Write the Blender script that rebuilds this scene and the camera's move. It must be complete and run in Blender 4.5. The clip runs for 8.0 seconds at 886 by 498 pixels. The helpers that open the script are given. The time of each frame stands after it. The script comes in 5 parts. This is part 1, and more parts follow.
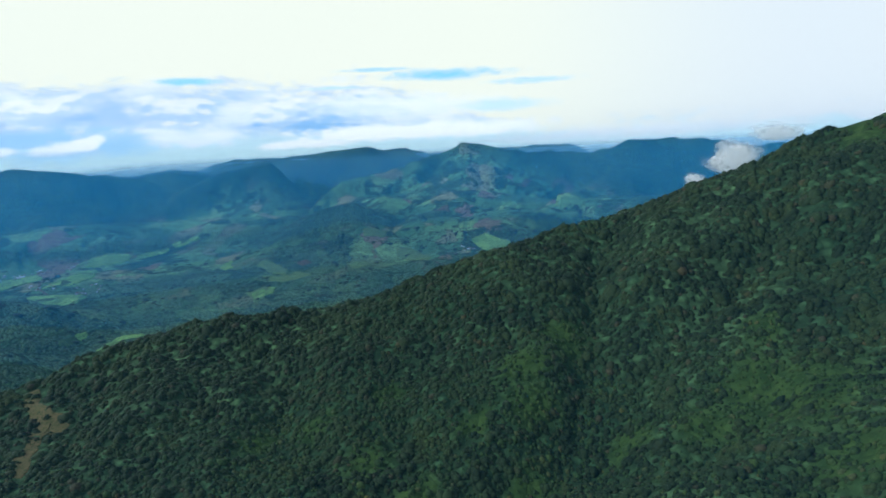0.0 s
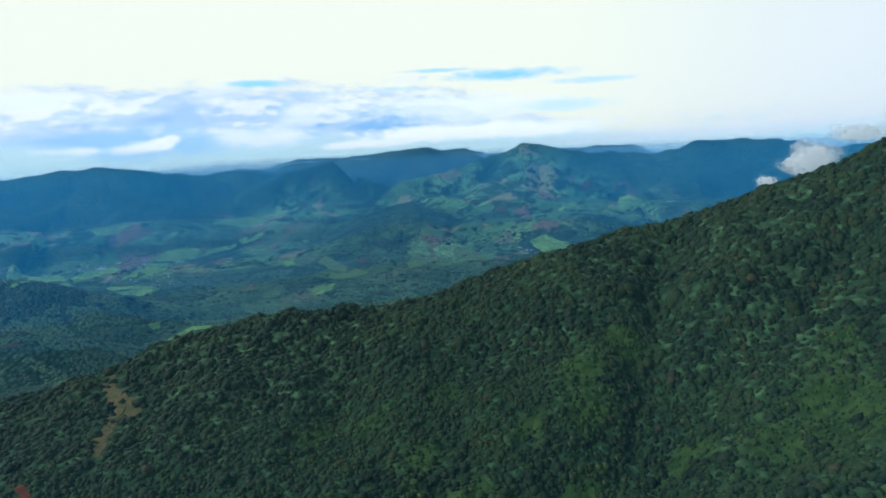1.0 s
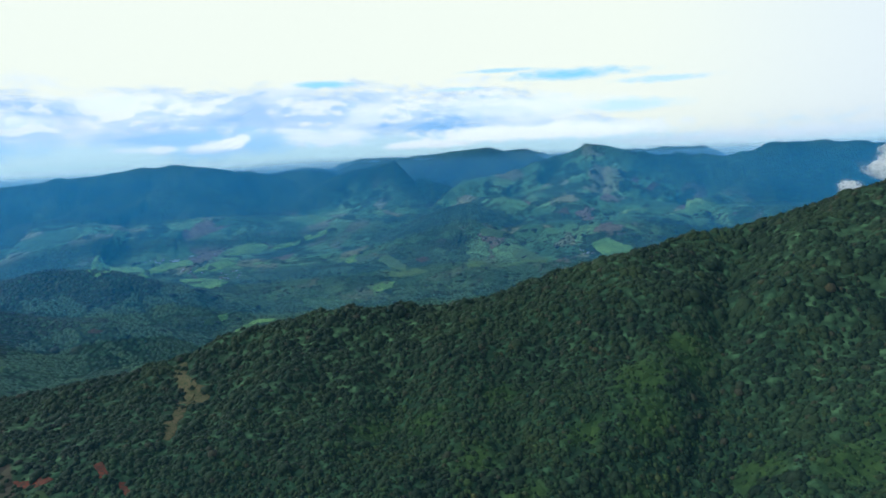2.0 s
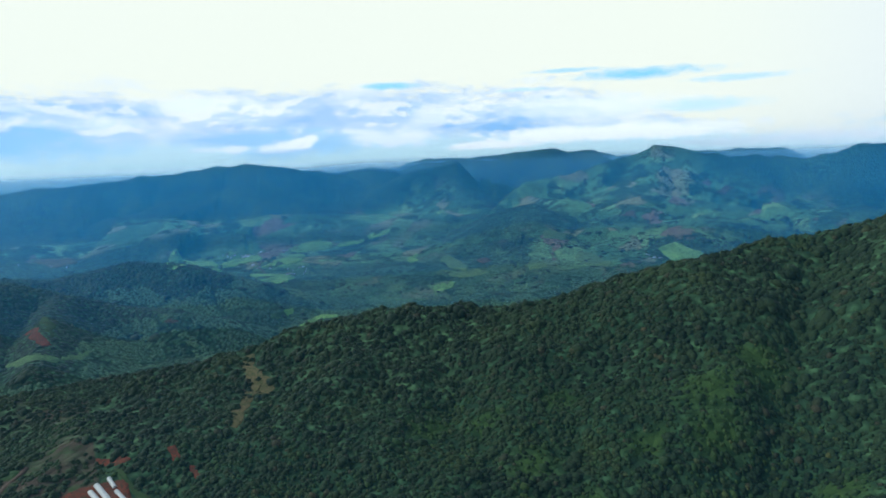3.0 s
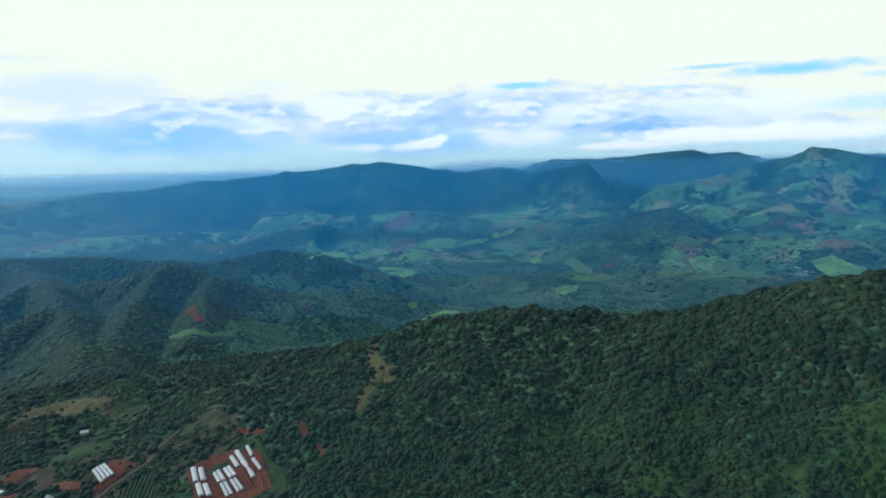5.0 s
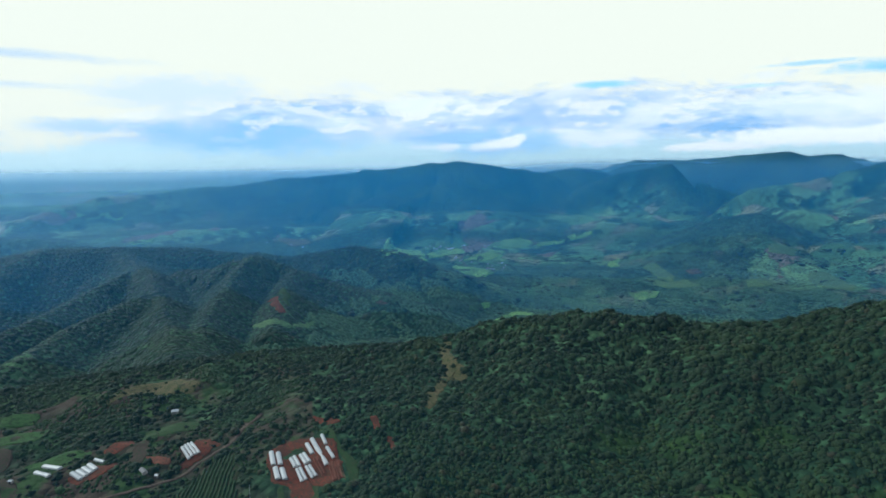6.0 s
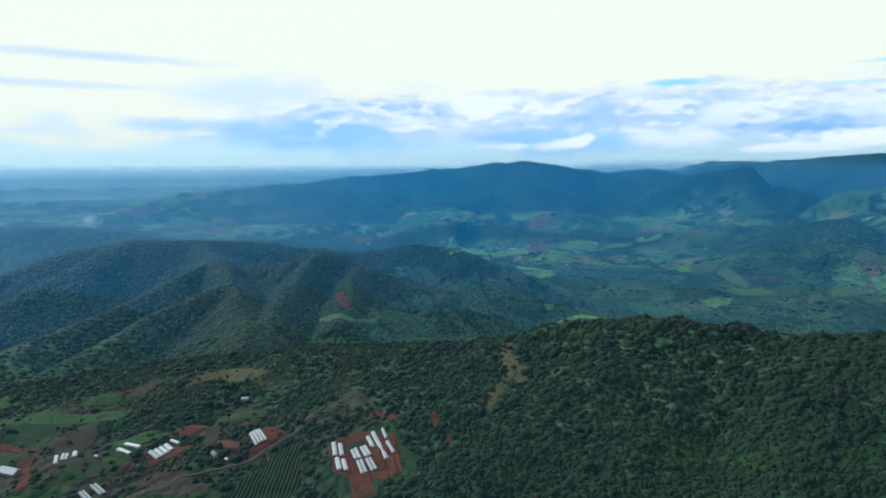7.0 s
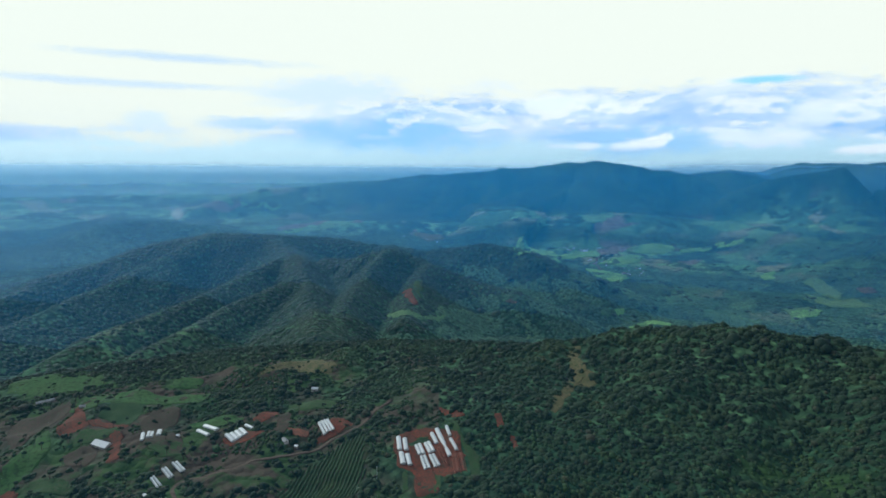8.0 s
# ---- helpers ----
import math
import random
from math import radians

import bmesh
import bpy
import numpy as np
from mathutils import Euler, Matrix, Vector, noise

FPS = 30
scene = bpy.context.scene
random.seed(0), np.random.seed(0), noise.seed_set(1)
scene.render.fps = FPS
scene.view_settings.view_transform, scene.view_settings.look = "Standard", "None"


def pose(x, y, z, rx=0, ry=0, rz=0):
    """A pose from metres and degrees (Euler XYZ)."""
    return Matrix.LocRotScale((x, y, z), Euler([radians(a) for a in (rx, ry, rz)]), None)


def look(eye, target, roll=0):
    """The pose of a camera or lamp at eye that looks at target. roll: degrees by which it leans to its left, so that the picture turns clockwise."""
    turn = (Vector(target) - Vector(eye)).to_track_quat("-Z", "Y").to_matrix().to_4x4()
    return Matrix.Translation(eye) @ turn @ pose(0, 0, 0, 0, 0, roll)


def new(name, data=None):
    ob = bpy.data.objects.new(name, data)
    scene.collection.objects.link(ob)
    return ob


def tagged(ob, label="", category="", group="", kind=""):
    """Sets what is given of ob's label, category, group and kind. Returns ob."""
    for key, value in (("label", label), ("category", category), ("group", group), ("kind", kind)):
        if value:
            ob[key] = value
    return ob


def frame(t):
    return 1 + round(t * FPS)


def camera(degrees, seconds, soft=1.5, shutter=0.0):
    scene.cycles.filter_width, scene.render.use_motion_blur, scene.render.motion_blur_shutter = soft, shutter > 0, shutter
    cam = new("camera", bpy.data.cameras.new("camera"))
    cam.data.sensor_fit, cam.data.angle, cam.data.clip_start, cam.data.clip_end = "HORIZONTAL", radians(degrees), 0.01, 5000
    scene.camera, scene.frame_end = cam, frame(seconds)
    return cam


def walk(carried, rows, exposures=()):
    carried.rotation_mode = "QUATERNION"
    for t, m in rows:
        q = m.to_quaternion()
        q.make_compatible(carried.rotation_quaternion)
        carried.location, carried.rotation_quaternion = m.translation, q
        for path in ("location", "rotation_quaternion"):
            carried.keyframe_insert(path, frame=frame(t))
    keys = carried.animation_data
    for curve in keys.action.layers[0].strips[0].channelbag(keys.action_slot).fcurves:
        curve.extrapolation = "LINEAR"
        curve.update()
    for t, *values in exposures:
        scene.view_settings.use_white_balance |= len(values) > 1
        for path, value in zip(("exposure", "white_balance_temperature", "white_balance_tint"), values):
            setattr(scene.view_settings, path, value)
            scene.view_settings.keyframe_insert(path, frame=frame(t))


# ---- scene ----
# ---------------------------------------------------------------- camera
# A drone that hovers high over a forest slope and turns to its left.
EYE = 300.0
TURN = [  # seconds, yaw, pitch, lean
    (0.0, -0.00, -9.29, -2.82),
    (0.5, 2.74, -9.14, -2.69),
    (1.0, 5.63, -9.00, -2.60),
    (1.5, 8.45, -8.87, -2.40),
    (3.0, 17.40, -8.47, -1.86),
    (3.5, 20.25, -8.37, -1.68),
    (4.0, 23.32, -8.30, -1.50),
    (4.5, 26.06, -8.25, -1.30),
    (6.0, 36.75, -8.15, -0.43),
    (6.5, 39.67, -8.17, -0.18),
    (7.0, 42.95, -8.19, 0.02),
    (7.5, 46.38, -8.23, 0.29),
    (8.0, 49.64, -8.31, 0.53),
]
scene.cycles.transparent_max_bounces = 32      # the haze is many thin veils
cam = camera(73.68, 8.0, soft=1.7)
walk(cam, [(t, look((0, 0, EYE), (-math.sin(radians(a)) * math.cos(radians(p)), math.cos(radians(a)) * math.cos(radians(p)),
                                  EYE + math.sin(radians(p))), r)) for t, a, p, r in TURN],
     exposures=[(0.0, 0.03, 5610, 2), (8.0, 0.03, 5610, 2)])
# ---------------------------------------------------------------- world and sun
SUN_BEARING, SUN_HEIGHT = 98.0, 38.0     # degrees to the left of north, and up


def nodes_of(tree):
    """Short ways to add and join nodes."""
    def add(kind, *ins, **props):
        n = tree.nodes.new("ShaderNode" + kind)
        for k, v in props.items():
            setattr(n, k, v)
        for i, v in enumerate(ins):
            put(n.inputs[i], v)
        return n

    def put(socket, v):
        if v is None:
            return
        if isinstance(v, bpy.types.NodeSocket):
            tree.links.new(v, socket)
        elif isinstance(v, (tuple, list)) and len(v) == 3 and socket.type == "RGBA":
            socket.default_value = (*v, 1)
        else:
            socket.default_value = v

    def calc(op, a, b=None, c=None, clamp=False):
        n = add("Math", a, b, c, operation=op)
        n.use_clamp = clamp
        return n.outputs[0]

    def mix(f, a, b, blend="MIX"):
        n = tree.nodes.new("ShaderNodeMix")
        n.data_type, n.blend_type = "RGBA", blend
        put(n.inputs[0], f)
        put(n.inputs[6], a)
        put(n.inputs[7], b)
        return n.outputs[2]

    def ramp(v, lo, hi, a=0.0, b=1.0, smooth=True):
        n = tree.nodes.new("ShaderNodeMapRange")
        n.interpolation_type = "SMOOTHSTEP" if smooth else "LINEAR"
        for i, q in enumerate((v, lo, hi, a, b)):
            put(n.inputs[i], q)
        return n.outputs[0]

    def noise_at(vec, scale, detail=4.0, rough=0.55, warp=0.0):
        n = tree.nodes.new("ShaderNodeTexNoise")
        if vec is not None:
            put(n.inputs["Vector"], vec)
        put(n.inputs["Scale"], scale)
        put(n.inputs["Detail"], detail)
        put(n.inputs["Roughness"], rough)
        put(n.inputs["Distortion"], warp)
        return n.outputs["Fac"]

    return add, put, calc, mix, ramp, noise_at


world = bpy.data.worlds.new("sky")
scene.world = world
world.use_nodes = True
world.node_tree.nodes.clear()
add, put, calc, mix, ramp, noise_at = nodes_of(world.node_tree)
way = add("TexCoord").outputs["Generated"]
xyz = add("SeparateXYZ", way).outputs
bearing = calc("MULTIPLY", calc("ARCTAN2", calc("MULTIPLY", xyz[0], -1.0), xyz[1]), 57.2958)
height = calc("MULTIPLY", calc("ARCSINE", xyz[2]), 57.2958)
clear = add("TexSky", sky_type="NISHITA", sun_disc=False, sun_elevation=radians(SUN_HEIGHT), sun_rotation=radians(-SUN_BEARING),
            altitude=900.0, air_density=1.6, dust_density=1.0, ozone_density=2.0)
blue = mix(1.0, clear.outputs[0], (0.115, 0.115, 0.115), "MULTIPLY")
flat = add("CombineXYZ", calc("MULTIPLY", bearing, 0.058), calc("MULTIPLY", height, 0.135), 0.0).outputs[0]
billow = noise_at(flat, 2.4, 7, 0.5, 0.15)
puffs = noise_at(add("VectorMath", flat, (3.1, 8.2, 0.7), operation="ADD").outputs[0], 5.6, 7, 0.52, 0.1)
wisp = noise_at(add("CombineXYZ", calc("MULTIPLY", bearing, 0.03), calc("MULTIPLY", height, 0.42), 3.7).outputs[0], 1.3, 6, 0.6, 0.5)


def wobble(x, y, z):
    """Noise about 0 with coarse and fine curls."""
    p = add("VectorMath", flat, (x, y, z), operation="ADD").outputs[0]
    return calc("ADD", calc("SUBTRACT", noise_at(p, 3.2, 5, 0.6), 0.5), calc("MULTIPLY", calc("SUBTRACT", noise_at(p, 13.0, 6, 0.65), 0.5), 0.7))


wob, wob2 = wobble(0.0, 0.0, 0.0), wobble(7.3, 2.1, 0.4)


def patch_of_sky(b, h, wide, tall, soft=0.5, ragged=1.0):
    """1 inside an uneven oval of the sky, b degrees round and h degrees up."""
    u = calc("DIVIDE", calc("ADD", calc("SUBTRACT", bearing, b), calc("MULTIPLY", wob, wide * 1.8 * ragged)), wide)
    v = calc("DIVIDE", calc("ADD", calc("SUBTRACT", height, h), calc("MULTIPLY", wob2, tall * 1.8 * ragged)), tall)
    r = calc("SQRT", calc("ADD", calc("MULTIPLY", u, u), calc("MULTIPLY", v, v)))
    return ramp(r, 1.0 - soft, 1.0 + soft, 1.0, 0.0)


# clear low air over the plain; a broken layer of blue-grey and white billows; a thick bright deck over it
low = mix(ramp(height, -0.5, 4.0), (0.78, 0.98, 0.98), (0.50, 0.72, 0.92))
sky = mix(0.12, low, blue)
grey = mix(ramp(billow, 0.36, 0.60), (0.40, 0.57, 0.86), (0.86, 0.89, 0.93))
grey = mix(calc("MULTIPLY", ramp(puffs, 0.46, 0.66), 0.85), grey, (1.0, 0.98, 0.92))
sky = mix(calc("MULTIPLY", ramp(height, 1.4, 3.6), ramp(billow, 0.3, 0.5, 0.35, 1.0)), sky, grey)
for b, h, w, t, s, tone, much in (
        (12.0, 3.7, 6.5, 1.1, 0.6, (0.27, 0.52, 0.88), 0.9), (27.5, 4.3, 6.0, 1.3, 0.7, (0.40, 0.60, 0.92), 0.7), (19.0, 6.1, 6.0, 0.7, 0.7, (0.52, 0.68, 0.92), 0.6),
        (45.0, 4.9, 3.6, 0.5, 0.6, (0.40, 0.60, 0.95), 0.8), (54.0, 2.6, 8.0, 1.3, 0.7, (0.33, 0.62, 0.98), 0.8), (36.0, 2.6, 4.0, 0.6, 0.7, (0.30, 0.55, 0.95), 0.7),
        (63.0, 2.9, 5.0, 0.7, 0.7, (0.42, 0.66, 0.98), 0.8), (87.0, 1.9, 5.0, 0.6, 0.7, (0.50, 0.68, 0.97), 0.8),
        (38.0, 5.3, 5.0, 0.8, 0.5, (1.0, 1.0, 0.98), 0.9), (48.5, 4.0, 4.0, 0.5, 0.6, (0.92, 0.96, 1.0), 0.7), (34.0, 4.7, 3.0, 0.6, 0.5, (0.97, 0.98, 1.0), 0.8),
        (31.5, 2.2, 6.0, 1.2, 0.6, (0.44, 0.68, 0.93), 0.9), (22.0, 2.5, 3.6, 0.9, 0.35, (0.92, 0.95, 1.0), 0.95), (18.0, 4.1, 2.2, 0.9, 0.5, (0.93, 0.95, 1.0), 0.8),
        (38.6, 1.6, 1.2, 0.2, 0.5, (0.9, 0.94, 1.0), 0.7)):
    sky = mix(calc("MULTIPLY", patch_of_sky(b, h, w, t, s), much), sky, tone)
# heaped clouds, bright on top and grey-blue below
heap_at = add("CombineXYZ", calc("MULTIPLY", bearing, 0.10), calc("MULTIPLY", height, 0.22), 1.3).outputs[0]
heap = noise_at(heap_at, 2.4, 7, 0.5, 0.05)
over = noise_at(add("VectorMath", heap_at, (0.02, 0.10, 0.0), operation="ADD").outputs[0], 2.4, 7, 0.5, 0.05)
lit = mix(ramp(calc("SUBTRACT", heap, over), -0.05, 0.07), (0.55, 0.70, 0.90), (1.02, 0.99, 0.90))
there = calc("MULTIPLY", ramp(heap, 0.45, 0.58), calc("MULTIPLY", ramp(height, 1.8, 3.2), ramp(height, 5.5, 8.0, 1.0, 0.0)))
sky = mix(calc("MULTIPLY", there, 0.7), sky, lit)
# the foot of the deck is low in the east and in the far west
foot_at = calc("ADD", ramp(bearing, -14.0, 9.0, 1.2, 6.6), ramp(bearing, 52.0, 72.0, 0.0, -4.6))
deck_foot = calc("ADD", calc("ADD", foot_at, calc("MULTIPLY", wob, 4.0)), calc("MULTIPLY", calc("SUBTRACT", wisp, 0.5), 4.0))
deck = ramp(calc("SUBTRACT", height, deck_foot), -1.2, 1.0)
cream = mix(ramp(bearing, -34.0, -4.0), (0.88, 0.87, 0.86), (1.02, 0.965, 0.80))
sky = mix(deck, sky, cream)
for b, h, w, t, s, tone, much in (
        (30.4, 2.1, 1.0, 0.55, 0.3, (1.06, 1.03, 0.98), 1.0), (31.6, 1.85, 1.3, 0.5, 0.35, (1.04, 1.02, 0.99), 1.0), (33.2, 1.65, 1.3, 0.36, 0.4, (0.98, 0.99, 1.0), 0.9), (29.4, 2.5, 0.7, 0.32, 0.4, (1.06, 1.03, 0.98), 0.9),
        (36.4, 1.6, 1.3, 0.36, 0.4, (0.97, 0.98, 1.0), 0.9), (31.5, 1.35, 2.2, 0.22, 0.7, (0.62, 0.76, 0.93), 0.6),
        (2.0, 2.1, 11.0, 0.8, 0.35, (1.08, 1.05, 1.0), 1.0), (12.5, 1.35, 4.0, 0.4, 0.3, (1.05, 1.03, 1.0), 1.0), (-8.0, 0.9, 5.0, 0.3, 0.6, (0.80, 0.84, 0.90), 0.6),
        (-18.0, 0.9, 9.0, 0.6, 0.7, (0.92, 0.93, 0.95), 0.7), (4.0, 4.4, 9.0, 1.0, 0.6, (1.0, 1.01, 0.98), 0.7),
        (-1.0, 7.1, 4.2, 0.42, 0.8, (0.33, 0.70, 0.98), 0.95), (5.5, 7.8, 3.0, 0.16, 0.6, (0.45, 0.75, 0.97), 0.8), (-9.0, 6.2, 3.5, 0.25, 0.6, (0.60, 0.83, 0.98), 0.8),
        (-6.3, 4.2, 3.2, 0.5, 0.7, (0.62, 0.86, 0.98), 0.7), (22.2, 7.05, 2.2, 0.28, 0.6, (0.38, 0.74, 0.98), 0.95), (9.5, 6.3, 2.0, 0.15, 0.6, (0.55, 0.82, 0.98), 0.6),
        (73.0, 8.6, 7.0, 0.30, 0.95, (0.62, 0.74, 0.88), 0.75), (78.0, 6.3, 7.5, 0.28, 0.95, (0.66, 0.77, 0.90), 0.7), (60.0, 6.2, 6.0, 1.3, 0.7, (0.72, 0.83, 0.96), 0.7),
        (68.0, 3.4, 3.5, 0.5, 0.6, (0.52, 0.72, 0.96), 0.75), (86.0, 2.2, 4.0, 0.5, 0.6, (0.58, 0.72, 0.95), 0.75), (76.0, 3.3, 1.6, 0.8, 0.6, (0.75, 0.86, 0.93), 0.6)):
    sky = mix(calc("MULTIPLY", patch_of_sky(b, h, w, t, s), much), sky, tone)
# added out of view overhead: a dim grey-blue deck that cuts the skylight
sky = mix(ramp(height, 20.0, 50.0), sky, (0.26, 0.33, 0.43))
out = add("OutputWorld")
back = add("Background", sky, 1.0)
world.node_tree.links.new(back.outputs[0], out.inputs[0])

sun_lamp = bpy.data.lights.new("sun", "SUN")
sun_lamp.energy, sun_lamp.angle, sun_lamp.color = 2.5, radians(10), (1.0, 0.95, 0.86)
sun = new("sun", sun_lamp)
sb, sh = radians(SUN_BEARING), radians(SUN_HEIGHT)
sun.matrix_world = look((-math.sin(sb) * math.cos(sh) * 900, math.cos(sb) * math.cos(sh) * 900, 300 + math.sin(sh) * 900), (0, 0, 300))
# ---------------------------------------------------------------- materials
def material(name, rough_=0.85, spec=0.2):
    m = bpy.data.materials.new(name)
    m.use_nodes = True
    t = m.node_tree
    b = t.nodes["Principled BSDF"]
    b.inputs["Roughness"].default_value, b.inputs["Specular IOR Level"].default_value = rough_, spec
    return m, t, b


def earth(name, a, b, size, c=None, bump=0.3, rough_=0.9, stripe=None, mosaic=None):
    """Soil or grass: two tones that vary over metres, a third in stains, and a fine relief."""
    m, t, bs = material(name, rough_, 0.1)
    add, put, calc, mix, ramp, noise_at = nodes_of(t)
    at = add("NewGeometry").outputs["Position"]
    big, small = noise_at(at, 1 / size, 4, 0.6), noise_at(at, 6 / size, 5, 0.65)
    col = mix(ramp(big, 0.35, 0.65), a, b)
    if c:
        col = mix(calc("MULTIPLY", ramp(small, 0.46, 0.60), 0.9), col, c)
    if mosaic:      # many small plots with dark banks between
        cells = add("TexVoronoi", add("VectorMath", at, (1 / mosaic, 0.6 / mosaic, 0.0), operation="MULTIPLY").outputs[0], None, 1.0)
        tone = add("SeparateColor", cells.outputs["Color"]).outputs[0]
        col = mix(ramp(tone, 0.0, 1.0), mix(1.0, col, (0.75, 0.8, 0.78), "MULTIPLY"), mix(1.0, col, (1.2, 1.15, 1.05), "MULTIPLY"))
        col = mix(ramp(tone, 0.88, 0.92), col, (0.035, 0.07, 0.03))
    if stripe:
        turn, wide, tone = stripe
        p = add("SeparateXYZ", at).outputs
        u = calc("ADD", calc("MULTIPLY", p[0], math.cos(radians(turn)) / wide), calc("MULTIPLY", p[1], math.sin(radians(turn)) / wide))
        u = calc("ADD", u, calc("MULTIPLY", noise_at(at, 0.03, 2), 1.2))
        col = mix(ramp(calc("PINGPONG", u, 0.5), 0.18, 0.38), col, tone)
    put(bs.inputs["Base Color"], col)
    bp = add("Bump", bump, 0.6)
    put(bp.inputs["Height"], small)
    put(bs.inputs["Normal"], bp.outputs[0])
    return m


def leaves(name, dark, light, odd, scale=0.012, odd_share=0.9, blocks=False):
    """Foliage: each crown its own tone, and slow drifts of tone across the wood."""
    m, t, bs = material(name, 0.7, 0.15)
    add, put, calc, mix, ramp, noise_at = nodes_of(t)
    geo = add("NewGeometry").outputs
    at, own = geo["Position"], geo["Random Per Island"]
    drift = noise_at(at, scale, 4, 0.6)
    v = calc("ADD", calc("MULTIPLY", own, 0.36), calc("MULTIPLY", ramp(drift, 0.36, 0.64), 0.64))
    if blocks:      # each planted block has its own age and tone
        v = calc("ADD", calc("MULTIPLY", own, 0.25), calc("MULTIPLY", add("Attribute", attribute_name="block").outputs["Fac"], 0.75))
    col = mix(v, dark, light)
    col = mix(calc("MULTIPLY", ramp(calc("FRACT", calc("MULTIPLY", own, 17.3)), odd_share, 1.0), 0.7), col, odd)
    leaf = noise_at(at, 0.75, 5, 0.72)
    tint = noise_at(at, scale * 1.7, 3, 0.55)
    col = mix(calc("MULTIPLY", ramp(tint, 0.48, 0.66), 0.6), col, mix(1.0, col, (1.55, 1.25, 0.85), "MULTIPLY"))
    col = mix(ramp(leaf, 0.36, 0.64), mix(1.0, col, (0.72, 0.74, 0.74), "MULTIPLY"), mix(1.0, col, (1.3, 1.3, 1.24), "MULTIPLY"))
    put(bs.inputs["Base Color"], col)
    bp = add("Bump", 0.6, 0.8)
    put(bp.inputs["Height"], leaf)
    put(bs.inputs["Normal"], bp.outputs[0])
    return m


def plain(name, col, rough_=0.6, spec=0.3, metal=0.0, vary=0.25, size=3.0):
    """Paint, plastic, metal or timber with a little dirt."""
    m, t, bs = material(name, rough_, spec)
    add, put, calc, mix, ramp, noise_at = nodes_of(t)
    at = add("NewGeometry").outputs["Position"]
    dirt = noise_at(at, 1 / size, 5, 0.65)
    own = add("ObjectInfo").outputs["Random"]
    tone = mix(calc("MULTIPLY", ramp(dirt, 0.4, 0.75), vary), col, tuple(c * 0.45 for c in col))
    tone = mix(calc("MULTIPLY", own, vary * 0.6), tone, tuple(c * 0.7 for c in col))
    put(bs.inputs["Base Color"], tone)
    bs.inputs["Metallic"].default_value = metal
    return m


def land_material():
    """The ground: forest floor and far woods, patchwork farmland, open grass."""
    m, t, bs = material("land", 0.9, 0.1)
    add, put, calc, mix, ramp, noise_at = nodes_of(t)
    at = add("NewGeometry").outputs["Position"]
    farm = add("Attribute", attribute_name="farm").outputs["Fac"]
    grassy = add("Attribute", attribute_name="open").outputs["Fac"]
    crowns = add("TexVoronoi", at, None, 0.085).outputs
    drift, fine_ = noise_at(at, 0.004, 5, 0.6), noise_at(at, 0.05, 5, 0.65)
    wood = mix(ramp(drift, 0.35, 0.65), (0.024, 0.056, 0.030), (0.054, 0.102, 0.050))
    wood = mix(ramp(fine_, 0.3, 0.7), mix(1.0, wood, (0.66, 0.68, 0.7), "MULTIPLY"), mix(1.0, wood, (1.35, 1.32, 1.25), "MULTIPLY"))
    # crown shading put into the colour: light middles, dark gaps between crowns
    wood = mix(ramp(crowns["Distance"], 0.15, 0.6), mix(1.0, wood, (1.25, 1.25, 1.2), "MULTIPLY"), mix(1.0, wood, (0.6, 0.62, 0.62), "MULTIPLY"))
    flat_at = add("VectorMath", at, (0.0105, 0.0075, 0.012), operation="MULTIPLY").outputs[0]
    flat_at = add("VectorMath", flat_at, mix(1.0, noise_at(at, 0.007, 7, 0.72), (1.5, 1.1, 1.3), "MULTIPLY"), operation="ADD").outputs[0]
    cells = add("TexVoronoi", flat_at, None, 1.0, distance="EUCLIDEAN")
    pick = add("SeparateColor", cells.outputs["Color"]).outputs
    crop = mix(ramp(pick[0], 0.28, 0.36), (0.070, 0.150, 0.070), (0.11, 0.22, 0.092))
    crop = mix(ramp(pick[0], 0.55, 0.62), crop, (0.17, 0.29, 0.115))
    crop = mix(ramp(pick[0], 0.76, 0.80), crop, (0.21, 0.22, 0.12))
    crop = mix(ramp(pick[0], 0.93, 0.94), crop, (0.18, 0.13, 0.095))
    crop = mix(ramp(fine_, 0.3, 0.7), mix(1.0, crop, (0.75, 0.75, 0.75), "MULTIPLY"), mix(1.0, crop, (1.2, 1.2, 1.15), "MULTIPLY"))
    hedge = ramp(add("TexVoronoi", flat_at, None, 1.0, feature="DISTANCE_TO_EDGE").outputs["Distance"], 0.01, 0.05, 1.0, 0.0)
    copse = ramp(calc("ADD", calc("MULTIPLY", noise_at(at, 0.012, 5, 0.65), 0.5), calc("MULTIPLY", noise_at(at, 0.0036, 4, 0.6), 0.5)), 0.505, 0.545)
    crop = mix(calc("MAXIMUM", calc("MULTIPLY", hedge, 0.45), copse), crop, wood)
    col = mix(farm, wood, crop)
    grass = mix(ramp(fine_, 0.35, 0.65), (0.022, 0.048, 0.015), (0.042, 0.078, 0.022))
    grass = mix(calc("MULTIPLY", ramp(noise_at(at, 0.02, 5, 0.65), 0.42, 0.56), add("Attribute", attribute_name="tilled").outputs["Fac"]), grass, (0.062, 0.045, 0.032))
    col = mix(grassy, col, grass)
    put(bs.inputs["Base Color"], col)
    bp = add("Bump", 1.0, 5.0)
    put(bp.inputs["Height"], calc("ADD", calc("MULTIPLY", calc("SUBTRACT", 1.0, crowns["Distance"]), calc("SUBTRACT", 1.0, farm)), calc("MULTIPLY", fine_, 0.6)))
    put(bs.inputs["Normal"], bp.outputs[0])
    return m


